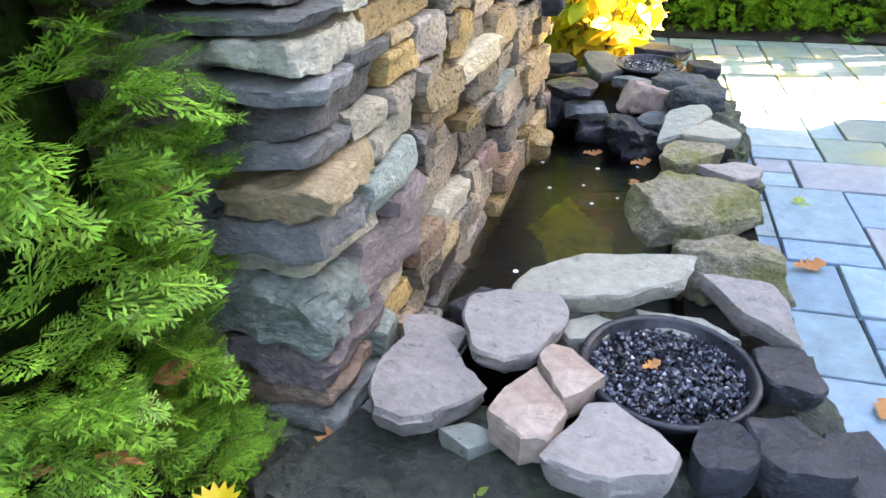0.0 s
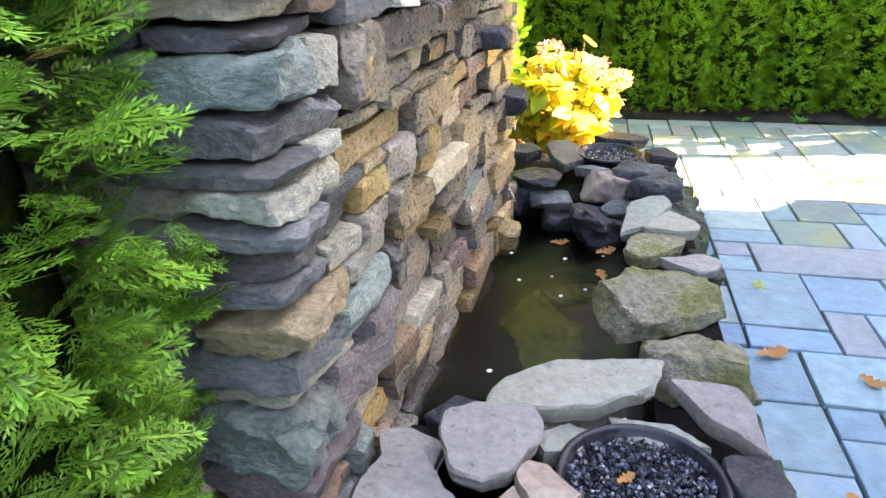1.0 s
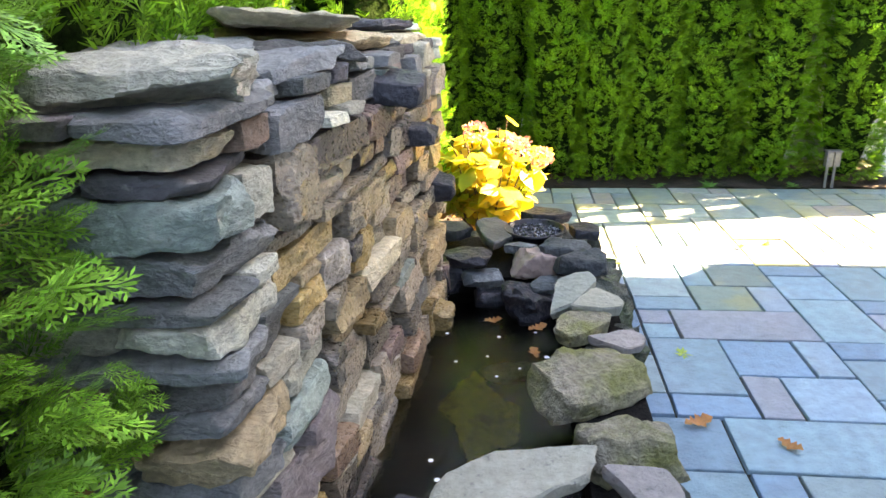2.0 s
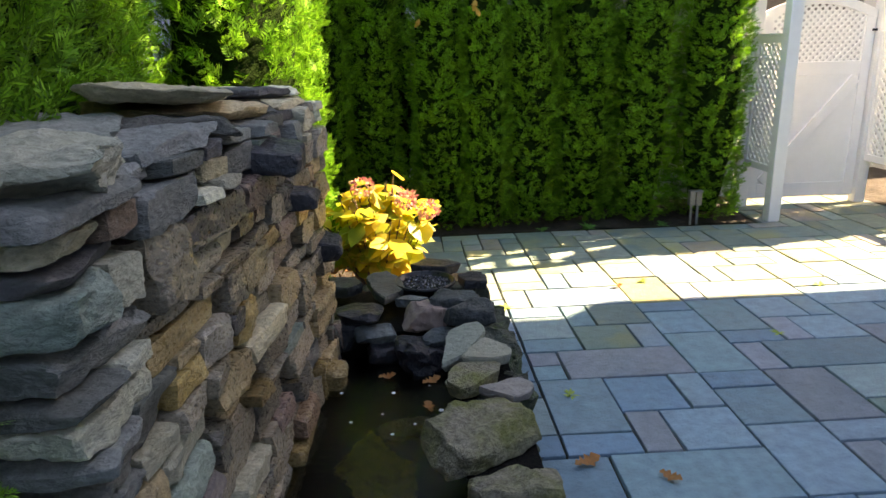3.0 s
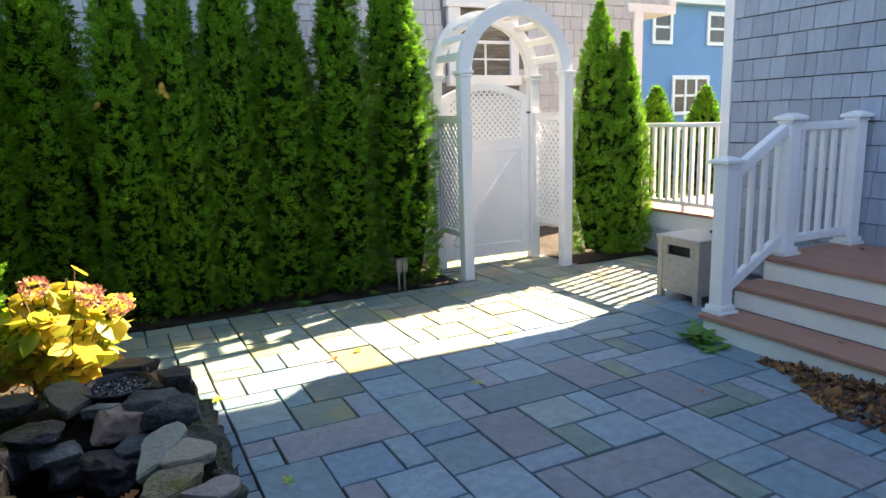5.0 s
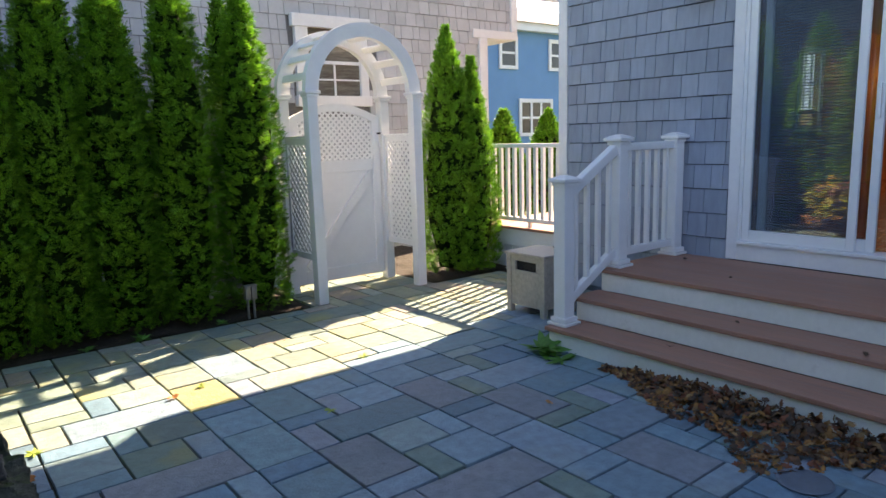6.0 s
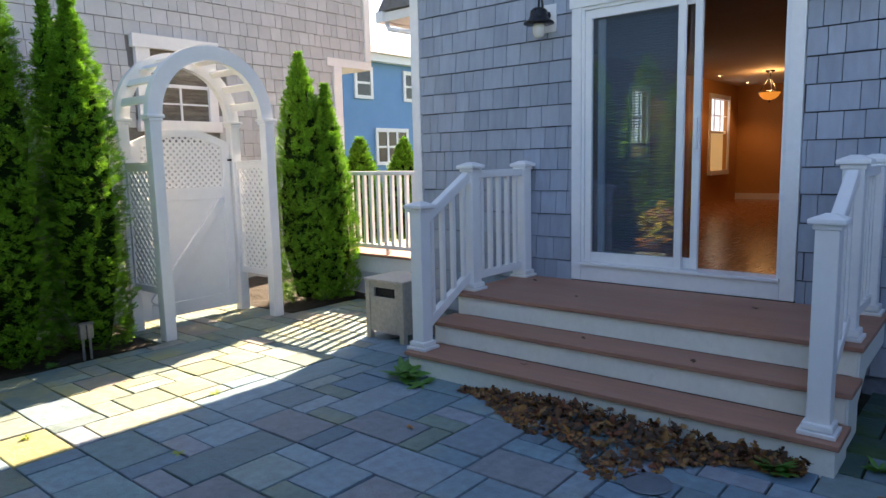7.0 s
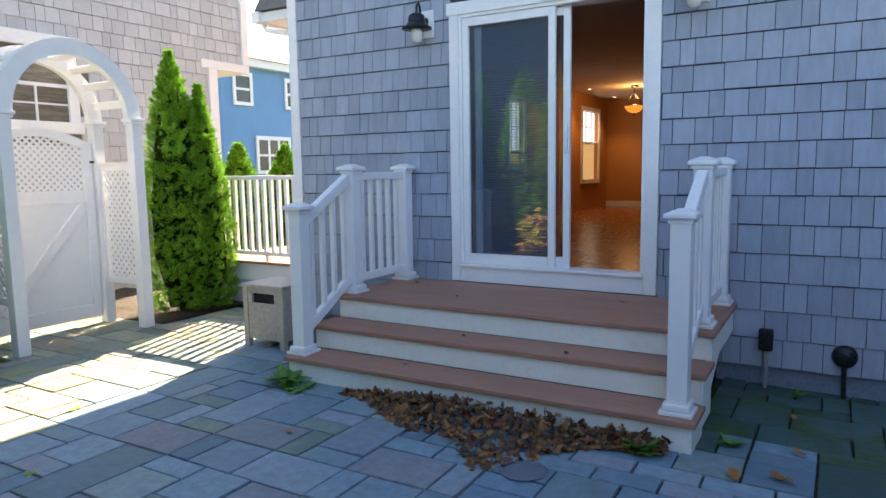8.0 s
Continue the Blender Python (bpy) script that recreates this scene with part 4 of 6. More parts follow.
def crown(name, height, radius, count, size, templates, material, seed, low=0.012, taper=0.62, sparse=-0.12, lift=(0.15, 1.0), jitter=0.33, flat=0.5, lumps=0.05):
    """A narrow crown of many sprays on a lumpy spindle."""
    rg = np.random.RandomState(seed)
    lump = Vector(rg.uniform(-20, 20, 3))

    def reach(t, a):
        base = radius * (1 - max(0, (t - taper) / (1 - taper)) ** 1.5) * min(1, 0.9 + t * 1.5)
        n1 = noise.noise(Vector((math.cos(a) * 1.5, math.sin(a) * 1.5, t * height * 1.6)) + lump)
        n2 = noise.noise(Vector((math.cos(a) * 4, math.sin(a) * 4, t * height * 5)) + lump)
        return max(0.02, base * (1 + 0.2 * n1 + 0.2 * n2) + lumps * clump(t, a))
    def clump(t, a):
        return noise.noise(Vector((math.cos(a) * radius * 10, math.sin(a) * radius * 10, t * height * 8)) + lump * 2)
    out = []
    per = count // len(templates)
    for tm in templates:
        t, a = [], []
        while len(t) < per:
            tt, aa = rg.uniform(low, 1) ** 0.95, rg.uniform(0, 2 * math.pi)
            if clump(tt, aa) > sparse or rg.uniform() < 0.12:
                t.append(tt)
                a.append(aa)
        t, a = np.array(t), np.array(a)
        depth = 1 - 0.28 * rg.uniform(0, 1, per) ** 2
        r = np.array([reach(x, y) for x, y in zip(t, a)]) * depth
        pos = np.stack((r * np.cos(a), r * np.sin(a), t * height), 1)
        outw = np.stack((np.cos(a), np.sin(a), np.zeros(per)), 1)
        d = outw * rg.uniform(0.35, 1.1, (per, 1)) + np.array((0, 0, 1)) * rg.uniform(*lift, (per, 1)) + rg.normal(0, jitter, (per, 3))
        d /= np.linalg.norm(d, axis=1, keepdims=True)
        side = np.cross(outw, np.array((0, 0, 1.0))) + rg.normal(0, flat, (per, 3))
        side -= d * (side * d).sum(1, keepdims=True)
        side /= np.linalg.norm(side, axis=1, keepdims=True)
        nrm = np.cross(d, side)
        sz = size * rg.uniform(0.65, 1.3, per)
        rot = np.stack((side, nrm, d), 2) * sz[:, None, None]
        v = np.einsum("nij,kj->nki", rot, tm.reshape(-1, 3)) + (pos - d * sz[:, None] * 0.45)[:, None, :]
        out.append(v.reshape(-1, 3))
    v = np.concatenate(out)
    f = np.arange(len(v)).reshape(-1, 4)
    return arrays(name, v, f, material)


# solid lumpy body that stands for the shaded inside of a crown
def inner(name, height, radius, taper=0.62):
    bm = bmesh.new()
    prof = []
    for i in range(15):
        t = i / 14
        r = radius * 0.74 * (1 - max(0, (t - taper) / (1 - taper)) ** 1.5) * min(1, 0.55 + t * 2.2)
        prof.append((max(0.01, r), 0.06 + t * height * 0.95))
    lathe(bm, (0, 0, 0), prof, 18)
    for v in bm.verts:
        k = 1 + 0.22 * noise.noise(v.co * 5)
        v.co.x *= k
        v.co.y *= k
    return mesh_of(name, bm, M_INNER_SHADE, True)


def trunk_mesh(h, r):
    return mesh_of("trunk", tube(bmesh.new(), [(0, 0, -0.05), (0.01, 0.005, h * 0.3), (-0.01, 0.01, h * 0.6), (0, 0, h * 0.95)], r, 8, r * 0.25), M_BARK, True)


def tree(label, height, radius, count, size, templates, material, seed, at, group, turn=0.0, taper=0.62, sparse=-0.12, **form):
    t = thing("arborvitae", at, label, "tree", group)
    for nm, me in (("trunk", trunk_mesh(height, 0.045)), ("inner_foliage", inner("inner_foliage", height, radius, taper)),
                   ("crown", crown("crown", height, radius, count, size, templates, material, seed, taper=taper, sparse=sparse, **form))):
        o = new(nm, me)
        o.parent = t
    t.rotation_euler.z = turn
    return t


FAR_T = [spray(3, 1, 0.085), spray(4, 2, 0.075), spray(3, 3, 0.085)]


def fine_spray(pairs, seed):
    """A lacy fan: side twigs that each carry small scale leaves."""
    rg = np.random.RandomState(seed)
    q = []

    def leaflet(p, d, ln, w):
        d = np.array((d[0], rg.uniform(-0.12, 0.12), d[1]))
        d /= np.linalg.norm(d)
        s = np.array((d[2], 0.0, -d[0]))
        p = np.array((p[0], rg.uniform(-0.02, 0.02), p[1]))
        q.append([p, p + d * ln * 0.5 + s * w, p + d * ln, p + d * ln * 0.5 - s * w])
    for i in range(pairs):
        t = (i + 0.3) / pairs
        for sg in (-1, 1):
            ln = (0.42 * (1 - t) ** 0.8 + 0.10) * rg.uniform(0.8, 1.2)
            ang = rg.uniform(0.65, 0.95)
            d = np.array((sg * math.sin(ang), math.cos(ang)))
            base = np.array((0, t * 0.9))
            k = max(1, int(ln / 0.085))
            for j in range(k):
                b = base + d * ln * (j + 0.2) / k
                for s2 in (-1, 1):
                    a2 = ang * sg + s2 * rg.uniform(0.45, 0.75)
                    leaflet(b, (math.sin(a2), math.cos(a2)), 0.17 * (1 - 0.4 * j / k), 0.019)
            leaflet(base + d * ln * 0.15, d, ln * 0.95, 0.016)
    leaflet((0, 0.0), (0, 1), 0.9, 0.02)
    leaflet((0, 0.8), (0, 1), 0.2, 0.03)
    return np.array(q)


NEAR_T = [fine_spray(7, 11), fine_spray(7, 12), fine_spray(6, 13)]
COL_T = [spray(5, 1, 0.042), spray(5, 2, 0.040), spray(5, 3, 0.045)]
HEDGE = "tall narrow green arborvitae in the clipped hedge"
ROW = dict(lumps=0.075, jitter=0.2, lift=(-0.1, 0.65), flat=0.35)
H1 = tree(HEDGE, 2.86, 0.285, 8400, 0.078, COL_T, M_ARBOR, 21, (2.66, 6.08, 0), "hedge along the patio", 0.4, 0.55, -0.2, **ROW)
H2 = tree(HEDGE, 3.10, 0.252, 8400, 0.078, COL_T, M_ARBOR, 22, (2.07, 6.06, 0), "hedge along the patio", 1.4, 0.55, -0.2, **ROW)
H3 = tree(HEDGE, 2.98, 0.24, 8400, 0.078, COL_T, M_ARBOR, 23, (1.56, 6.11, 0), "hedge along the patio", 2.6, 0.55, -0.2, **ROW)
for i, (x, y, w, s) in enumerate(((1.10, 6.05, 0.88, 1.0), (0.70, 5.99, 0.80, 1.04), (0.33, 6.06, 0.86, 1.03), (-0.24, 6.27, 0.95, 1.06), (-0.62, 6.10, 0.86, 1.04),
                                  (-1.05, 5.92, 1.0, 1.08), (-1.48, 6.2, 1.0, 1.05))):
    src = (H2, H3, H1)[i % 3]
    copy_thing(src, pose(x, y, 0, 0, 0, 60 + 77 * i) @ Matrix.Diagonal((w, w, s, 1)))
HB = tree("arborvitae in the hedge's shaded second row", 3.0, 0.28, 2600, 0.09, FAR_T, M_ARBOR, 25, (2.78, 6.84, 0), "second row of the hedge", 0.3, 0.4, -0.35)
for i in range(8):
    copy_thing(HB, pose(2.30 - 0.48 * i, 6.80 + 0.03 * (i % 2), 0, 0, 0, 40 + 67 * i) @ Matrix.Diagonal((1, 1, 1.0 + 0.04 * (i % 3), 1)))
H4 = tree("green arborvitae behind the stone wall", 3.0, 0.46, 6000, 0.095, COL_T, M_ARBOR, 24, (-0.92, 4.35, 0), "trees behind the wall", 0.2, 0.6, lumps=0.09)
for i, (x, y) in enumerate(((-1.62, 3.55), (-1.85, 4.25), (-1.46, 3.0), (-1.34, 2.5), (-1.28, 1.95), (-1.0, 5.05))):
    copy_thing(H4, pose(x, y, 0, 0, 0, 50 + 81 * i) @ Matrix.Diagonal((1, 1, 1.0 + 0.03 * (i % 3), 1)))
near_tree = tree("dense green arborvitae pressed against the stone wall", 2.6, 0.46, 5400, 0.108, NEAR_T, M_ARBORNEAR, 31, (-1.06, 0.90, 0), "trees beside the wall", 0.3, 0.75, 0.08,
                 lift=(-0.3, 0.6), jitter=0.24, flat=0.3, lumps=0.10)
_dry = new("dry_sprays", crown("dry_sprays", 2.6, 0.45, 190, 0.07, [FAR_T[1]], shade("dry_spray", (0.30, 0.13, 0.04), (0.42, 0.22, 0.08), 8, 0.8, 0, island=True, spread=0.3, translucent=0.2), 77))
_dry.parent = near_tree
tagged(_dry, "a few rust-brown dead sprays")
tree("dense green arborvitae at the path", 2.0, 0.44, 1500, 0.085, NEAR_T, M_ARBORNEAR, 32, (-1.35, 0.15, 0), "trees beside the wall", 1.9, 0.75)
tree("narrow green arborvitae beside the arbor", 2.66, 0.34, 7000, 0.08, COL_T, M_ARBOR, 33, (4.98, 6.12, 0), "pair by the porch", 0.0, 0.42)
tree("shorter green arborvitae beside the porch", 2.34, 0.27, 5500, 0.08, COL_T, M_ARBOR, 34, (5.22, 6.0, 0), "pair by the porch", 0.7, 0.42)
sh = tree("small round-topped shrub beyond the porch railing", 1.9, 0.42, 2600, 0.14, FAR_T, M_ARBOR, 35, (8.45, 8.9, 0), "shrubs beyond the porch", 0.0, 0.4)
copy_thing(sh, pose(9.57, 8.9, 0, 0, 0, 70))

# ---- stone wall with falling water ----
wall = thing("stone_wall", (-0.6, 2.2, 0), "dry-stacked fieldstone wall, wet where water runs down", "wall")


def face_x(y):
    return -0.46 + 0.077 * (y - 1.23)


# core behind the stones, its colour carrying the shade of the gaps
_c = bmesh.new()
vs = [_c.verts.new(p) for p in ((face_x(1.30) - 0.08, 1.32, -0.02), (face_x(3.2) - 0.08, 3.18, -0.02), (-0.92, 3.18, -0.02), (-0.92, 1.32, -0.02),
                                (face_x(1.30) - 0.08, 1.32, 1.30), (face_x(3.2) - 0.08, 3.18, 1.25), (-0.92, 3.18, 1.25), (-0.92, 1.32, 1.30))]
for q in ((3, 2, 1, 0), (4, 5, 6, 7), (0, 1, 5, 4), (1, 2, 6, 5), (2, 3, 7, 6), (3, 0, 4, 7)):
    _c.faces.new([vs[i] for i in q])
part("core", _c, M_CORE_SHADE, wall, "packed core, near black for the shade between the stones")
ROWS_Z = [0.0, 0.107, 0.179, 0.269, 0.329, 0.408, 0.556, 0.597, 0.682, 0.761, 0.82, 0.884, 0.921, 0.99, 1.023, 1.09, 1.19, 1.22, 1.275, 1.315]
rs = random.Random(7)
seed, taken = 100, []
# corner stones: long blocks that show on both faces
for i, (z0, z1) in enumerate(zip(ROWS_Z, ROWS_Z[1:])):
    seed += 1
    h = z1 - z0
    lx, ly = (0.30, 0.17) if i % 2 else (0.20, 0.30)
    lx, ly = lx * rs.uniform(0.9, 1.15), ly * rs.uniform(0.85, 1.15)
    bulge = rs.uniform(-0.018, 0.026)
    cx, cy = face_x(1.25) + bulge - lx / 2, 1.205 - bulge + ly / 2
    laid("stone", rock((lx, ly, h * 0.88), seed, 13, 14.0, 0.16, 0.12, 14, 0.72), (cx, cy, (z0 + z1) / 2), (rs.uniform(-2, 2), rs.uniform(-3, 3), rs.uniform(-8, 8)), M_WALLSTONE, wall)
    # south face beyond the corner stone
    x = cx - lx / 2
    while x > -1.0:
        w = rs.uniform(0.13, 0.30)
        seed += 1
        laid("stone", rock((w * 0.96, 0.16, h * 0.88), seed, 9, 20, 0.18, 0.10, 10, 0.74), (x - w / 2, 1.29 + rs.uniform(-0.03, 0.02), (z0 + z1) / 2), (0, rs.uniform(-3, 3), rs.uniform(-4, 4)), M_WALLSTONE, wall)
        x -= w + 0.006
    # water face: some stones take up two courses
    y, ahead = cy + ly / 2, []
    zt = ROWS_Z[i + 2] if i + 2 < len(ROWS_Z) else z1
    while y < 3.22:
        block = next((q for q in taken if q[0] - 0.05 < y < q[1]), None)
        if block:
            y = block[1] + 0.004
            continue
        nxt = min([q[0] for q in taken if q[0] > y] + [3.24])
        w = rs.uniform(2.0, 4.6) * max(h, 0.055) if rs.random() < 0.82 else rs.uniform(0.09, 0.14)
        w = min(max(w, 0.10), 0.36, nxt - y)
        if nxt - y - w < 0.05:
            w = nxt - y
        seed += 1
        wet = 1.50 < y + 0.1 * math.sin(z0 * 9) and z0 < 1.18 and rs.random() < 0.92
        double = zt - z0 < 0.17 and zt > z1 and rs.random() < 0.24
        top = zt if double else z1
        if double:
            ahead.append((y, y + w))
        d = rs.choice((-0.036, -0.018, -0.008, 0.0, 0.006, 0.014)) - (0.006 if wet else 0)
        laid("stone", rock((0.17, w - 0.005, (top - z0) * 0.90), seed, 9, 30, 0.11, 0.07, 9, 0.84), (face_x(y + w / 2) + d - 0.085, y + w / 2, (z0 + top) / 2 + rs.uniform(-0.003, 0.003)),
             (rs.uniform(-5, 3), rs.uniform(-3, 3), -4.4 + rs.uniform(-3.5, 3.5)), M_WETSTONE_GOLD_LIT if wet else M_WALLSTONE, wall)
        y += w + 0.003
    taken = ahead
# a few stones jut from the face
for y, z, sx, sy, sz in ((3.02, 0.73, 0.2, 0.16, 0.09), (2.3, 1.22, 0.22, 0.20, 0.08), (2.95, 0.16, 0.18, 0.16, 0.16), (2.6, 1.03, 0.2, 0.13, 0.06)):
    seed += 1
    laid("jutting_stone", rock((sx, sy, sz), seed, 9, 8, 0.2, 0.07, 14), (face_x(y) - 0.02, y, z), (4, 6, 5), M_WETSTONE_GOLD_LIT if z < 0.5 else M_SLABDARK, wall)
# capstones
CAPS = [  # x, y, top, length, breadth, thickness, yaw
    (-0.70, 1.38, 1.385, 0.46, 0.33, 0.085, 10), (-0.56, 1.76, 1.345, 0.30, 0.30, 0.045, -12), (-0.80, 1.84, 1.375, 0.34, 0.40, 0.05, 22),
    (-0.55, 2.06, 1.36, 0.28, 0.26, 0.05, 25), (-0.66, 2.36, 1.375, 0.46, 0.36, 0.045, -9), (-0.53, 2.60, 1.35, 0.24, 0.26, 0.05, 14),
    (-0.68, 2.82, 1.36, 0.44, 0.30, 0.04, 20), (-0.50, 2.90, 1.335, 0.26, 0.22, 0.045, -16), (-0.58, 3.11, 1.345, 0.42, 0.24, 0.035, 5),
    (-0.64, 2.22, 1.43, 0.36, 0.44, 0.045, 17), (-0.55, 2.70, 1.395, 0.34, 0.26, 0.035, -20), (-0.55, 3.06, 1.378, 0.32, 0.22, 0.028, 12)]
for x, y, z, a, b, th, yaw in CAPS:
    seed += 1
    laid("capstone", rock((a, b, th), seed, 13, 16, 0.28, 0.16, 14, 0.62), (x, y, z - th / 2), (rs.uniform(-4, 4), rs.uniform(-5, 5), yaw), M_WALLSTONE, wall)

# ---- pond ----
pond = thing("pond", (0.0, 2.5, 0), "small raised garden pond edged with stacked stones", "pond")
_c = bmesh.new()
box(_c, -0.47, 0.40, 1.50, 3.45, 0.0, 0.012)
part("pond_floor", _c, shade("pond_floor", (0.006, 0.007, 0.005), (0.02, 0.018, 0.009), 3, 0.8, 0.6, 20, stain=((0.10, 0.085, 0.02), 5.0, 0.58, 0.6)), pond, "mud and green algae floor")
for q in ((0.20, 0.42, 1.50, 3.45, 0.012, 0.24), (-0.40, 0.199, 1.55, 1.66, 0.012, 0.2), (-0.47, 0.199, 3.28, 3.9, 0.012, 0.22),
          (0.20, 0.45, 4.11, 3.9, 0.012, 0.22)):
    part("liner", B(*q), M_CORE_SHADE, pond, "dark liner wall")
laid("algae_mat", flag((0.30, 0.50), 0.02, (1.0, 0.7, 1.1, 0.8, 1.0, 0.65, 1.05, 0.8, 1.1), 61), (-0.12, 2.36, 0.045), (0, 0, 8), shade("algae", (0.36, 0.32, 0.05), (0.70, 0.58, 0.09), 14, 0.9, 1.0, 60, grain=0.4, stain=((0.05, 0.045, 0.015), 9, 0.52, 0.8)), pond, "yellow-green algae mat under the water")
wm = glass("pond_water", (0.13, 0.145, 0.10), 0.02, 1.33)
_nt = wm.node_tree
_no, _bp = _nt.nodes.new("ShaderNodeTexNoise"), _nt.nodes.new("ShaderNodeBump")
_no.inputs["Scale"].default_value, _no.inputs["Detail"].default_value = 38, 4
_bp.inputs["Strength"].default_value, _bp.inputs["Distance"].default_value = 0.5, 0.012
_tc = _nt.nodes.new("ShaderNodeTexCoord")
_nt.links.new(_tc.outputs["Object"], _no.inputs["Vector"])
_nt.links.new(_no.outputs["Fac"], _bp.inputs["Height"])
_nt.links.new(_bp.outputs[0], _nt.nodes["Principled BSDF"].inputs["Normal"])
wat = tagged(solid("water", B(-0.46, 0.22, 1.655, 3.29, 0.02, 0.135), wm), "dark rippled pond water with algae below", "water", kind="structure")
wat.visible_shadow = False

tagged(solid("water_stream", tube(bmesh.new(), [(-0.33, 3.13, 0.33), (-0.305, 3.12, 0.27), (-0.30, 3.12, 0.13)], 0.006, 8, 0.011), glass("falling_water", (0.95, 0.97, 1.0), 0.15, 1.33)), "thin stream of water falling into the pond", "water")

# flagstones on the rim
def rim_stone(at, thick, tilt, mt, reach, size=(2, 2), yaw=0, wander=0.0):
    """A flat stone on the rim; reach: how far its outline lies from its middle at even turns."""
    rim_stone.count += 1
    ob = laid("rim_stone", flag(size, thick, reach, 500 + rim_stone.count, wander), at, (*tilt, yaw), mt)
    tagged(ob, {"dark_wet_flagstone": "dark damp flat stone on the pond rim", "tan_flagstone": "tan flat stone on the pond rim",
                "shaded_fieldstone": "flat stone at the far pond end, its shade put into a darker grey", "mossy_rock": "greenish flat stone on the pond rim"}.get(mt.name, "pale grey flat stone on the pond rim"), "stone", "flat stones of the pond rim")


rim_stone.count = 0
rim_stone((-0.323, 1.283, 0.345), 0.06, (0, 3), M_SLAB, (0.13, 0.09, 0.1, 0.15, 0.13, 0.1, 0.09, 0.1, 0.13, 0.13, 0.11, 0.11))
rim_stone((-0.169, 1.457, 0.375), 0.05, (2, 2), M_SLAB, (0.1, 0.13, 0.14, 0.11, 0.11, 0.12, 0.11, 0.11, 0.13, 0.13, 0.11, 0.09))
rim_stone((-0.003, 1.677, 0.375), 0.05, (0, -3), M_SLAB, (0.18, 0.25, 0.11, 0.09, 0.1, 0.11, 0.17, 0.23, 0.12, 0.09, 0.1, 0.11))
rim_stone((0.328, 1.651, 0.365), 0.045, (4, 6), M_SLAB, (0.07, 0.07, 0.09, 0.08, 0.09, 0.14, 0.07, 0.06, 0.06, 0.07, 0.15, 0.08))
rim_stone((-0.107, 1.224, 0.365), 0.07, (-5, 2), M_SLABTAN, (0.07, 0.06, 0.07, 0.12, 0.07, 0.06, 0.06, 0.08, 0.07, 0.09, 0.09, 0.07))
rim_stone((-0.047, 1.332, 0.367), 0.06, (-3, 2), M_SLABTAN, (0.07, 0.05, 0.05, 0.07, 0.09, 0.07, 0.05, 0.04, 0.05, 0.09, 0.07, 0.06))
rim_stone((0.043, 1.173, 0.36), 0.06, (-5, 0), M_SLAB, (0.11, 0.09, 0.08, 0.11, 0.1, 0.08, 0.09, 0.13, 0.1, 0.09, 0.08, 0.11))
rim_stone((0.223, 1.219, 0.35), 0.07, (-4, 0), M_SLABDARK, (0.06, 0.06, 0.07, 0.07, 0.06, 0.05, 0.05, 0.06, 0.08, 0.06, 0.06, 0.06))
rim_stone((0.348, 1.240, 0.35), 0.07, (-4, 4), M_SLABDARK, (0.09, 0.06, 0.06, 0.08, 0.08, 0.1, 0.07, 0.08, 0.08, 0.06, 0.07, 0.09))
rim_stone((0.362, 1.460, 0.345), 0.05, (0, 6), M_SLABDARK, (0.06, 0.06, 0.08, 0.06, 0.07, 0.07, 0.06, 0.06, 0.07, 0.06, 0.08, 0.08))
rim_stone((0.233, 2.895, 0.335), 0.045, (4, -6), M_SLAB, (0.07, 0.12, 0.18, 0.14, 0.11, 0.08, 0.07, 0.09, 0.21, 0.11, 0.07, 0.06))
rim_stone((0.328, 2.776, 0.345), 0.045, (0, 3), M_SLAB, (0.1, 0.1, 0.09, 0.12, 0.08, 0.07, 0.08, 0.13, 0.09, 0.08, 0.08, 0.1))
rim_stone((0.248, 2.623, 0.325), 0.06, (2, 0), M_MOSSROCK, (0.1, 0.13, 0.11, 0.09, 0.09, 0.09, 0.09, 0.12, 0.13, 0.1, 0.07, 0.07))
rim_stone((0.381, 2.543, 0.3), 0.035, (0, 3), M_SLAB, (0.09, 0.09, 0.09, 0.06, 0.05, 0.06, 0.12, 0.08, 0.07, 0.08, 0.07, 0.08))
rim_stone((-0.099, 3.599, 0.36), 0.05, (0, 8), M_FARSTONE_SHADED, (0.09, 0.09, 0.13, 0.2, 0.16, 0.12, 0.09, 0.09, 0.13, 0.22, 0.14, 0.12))
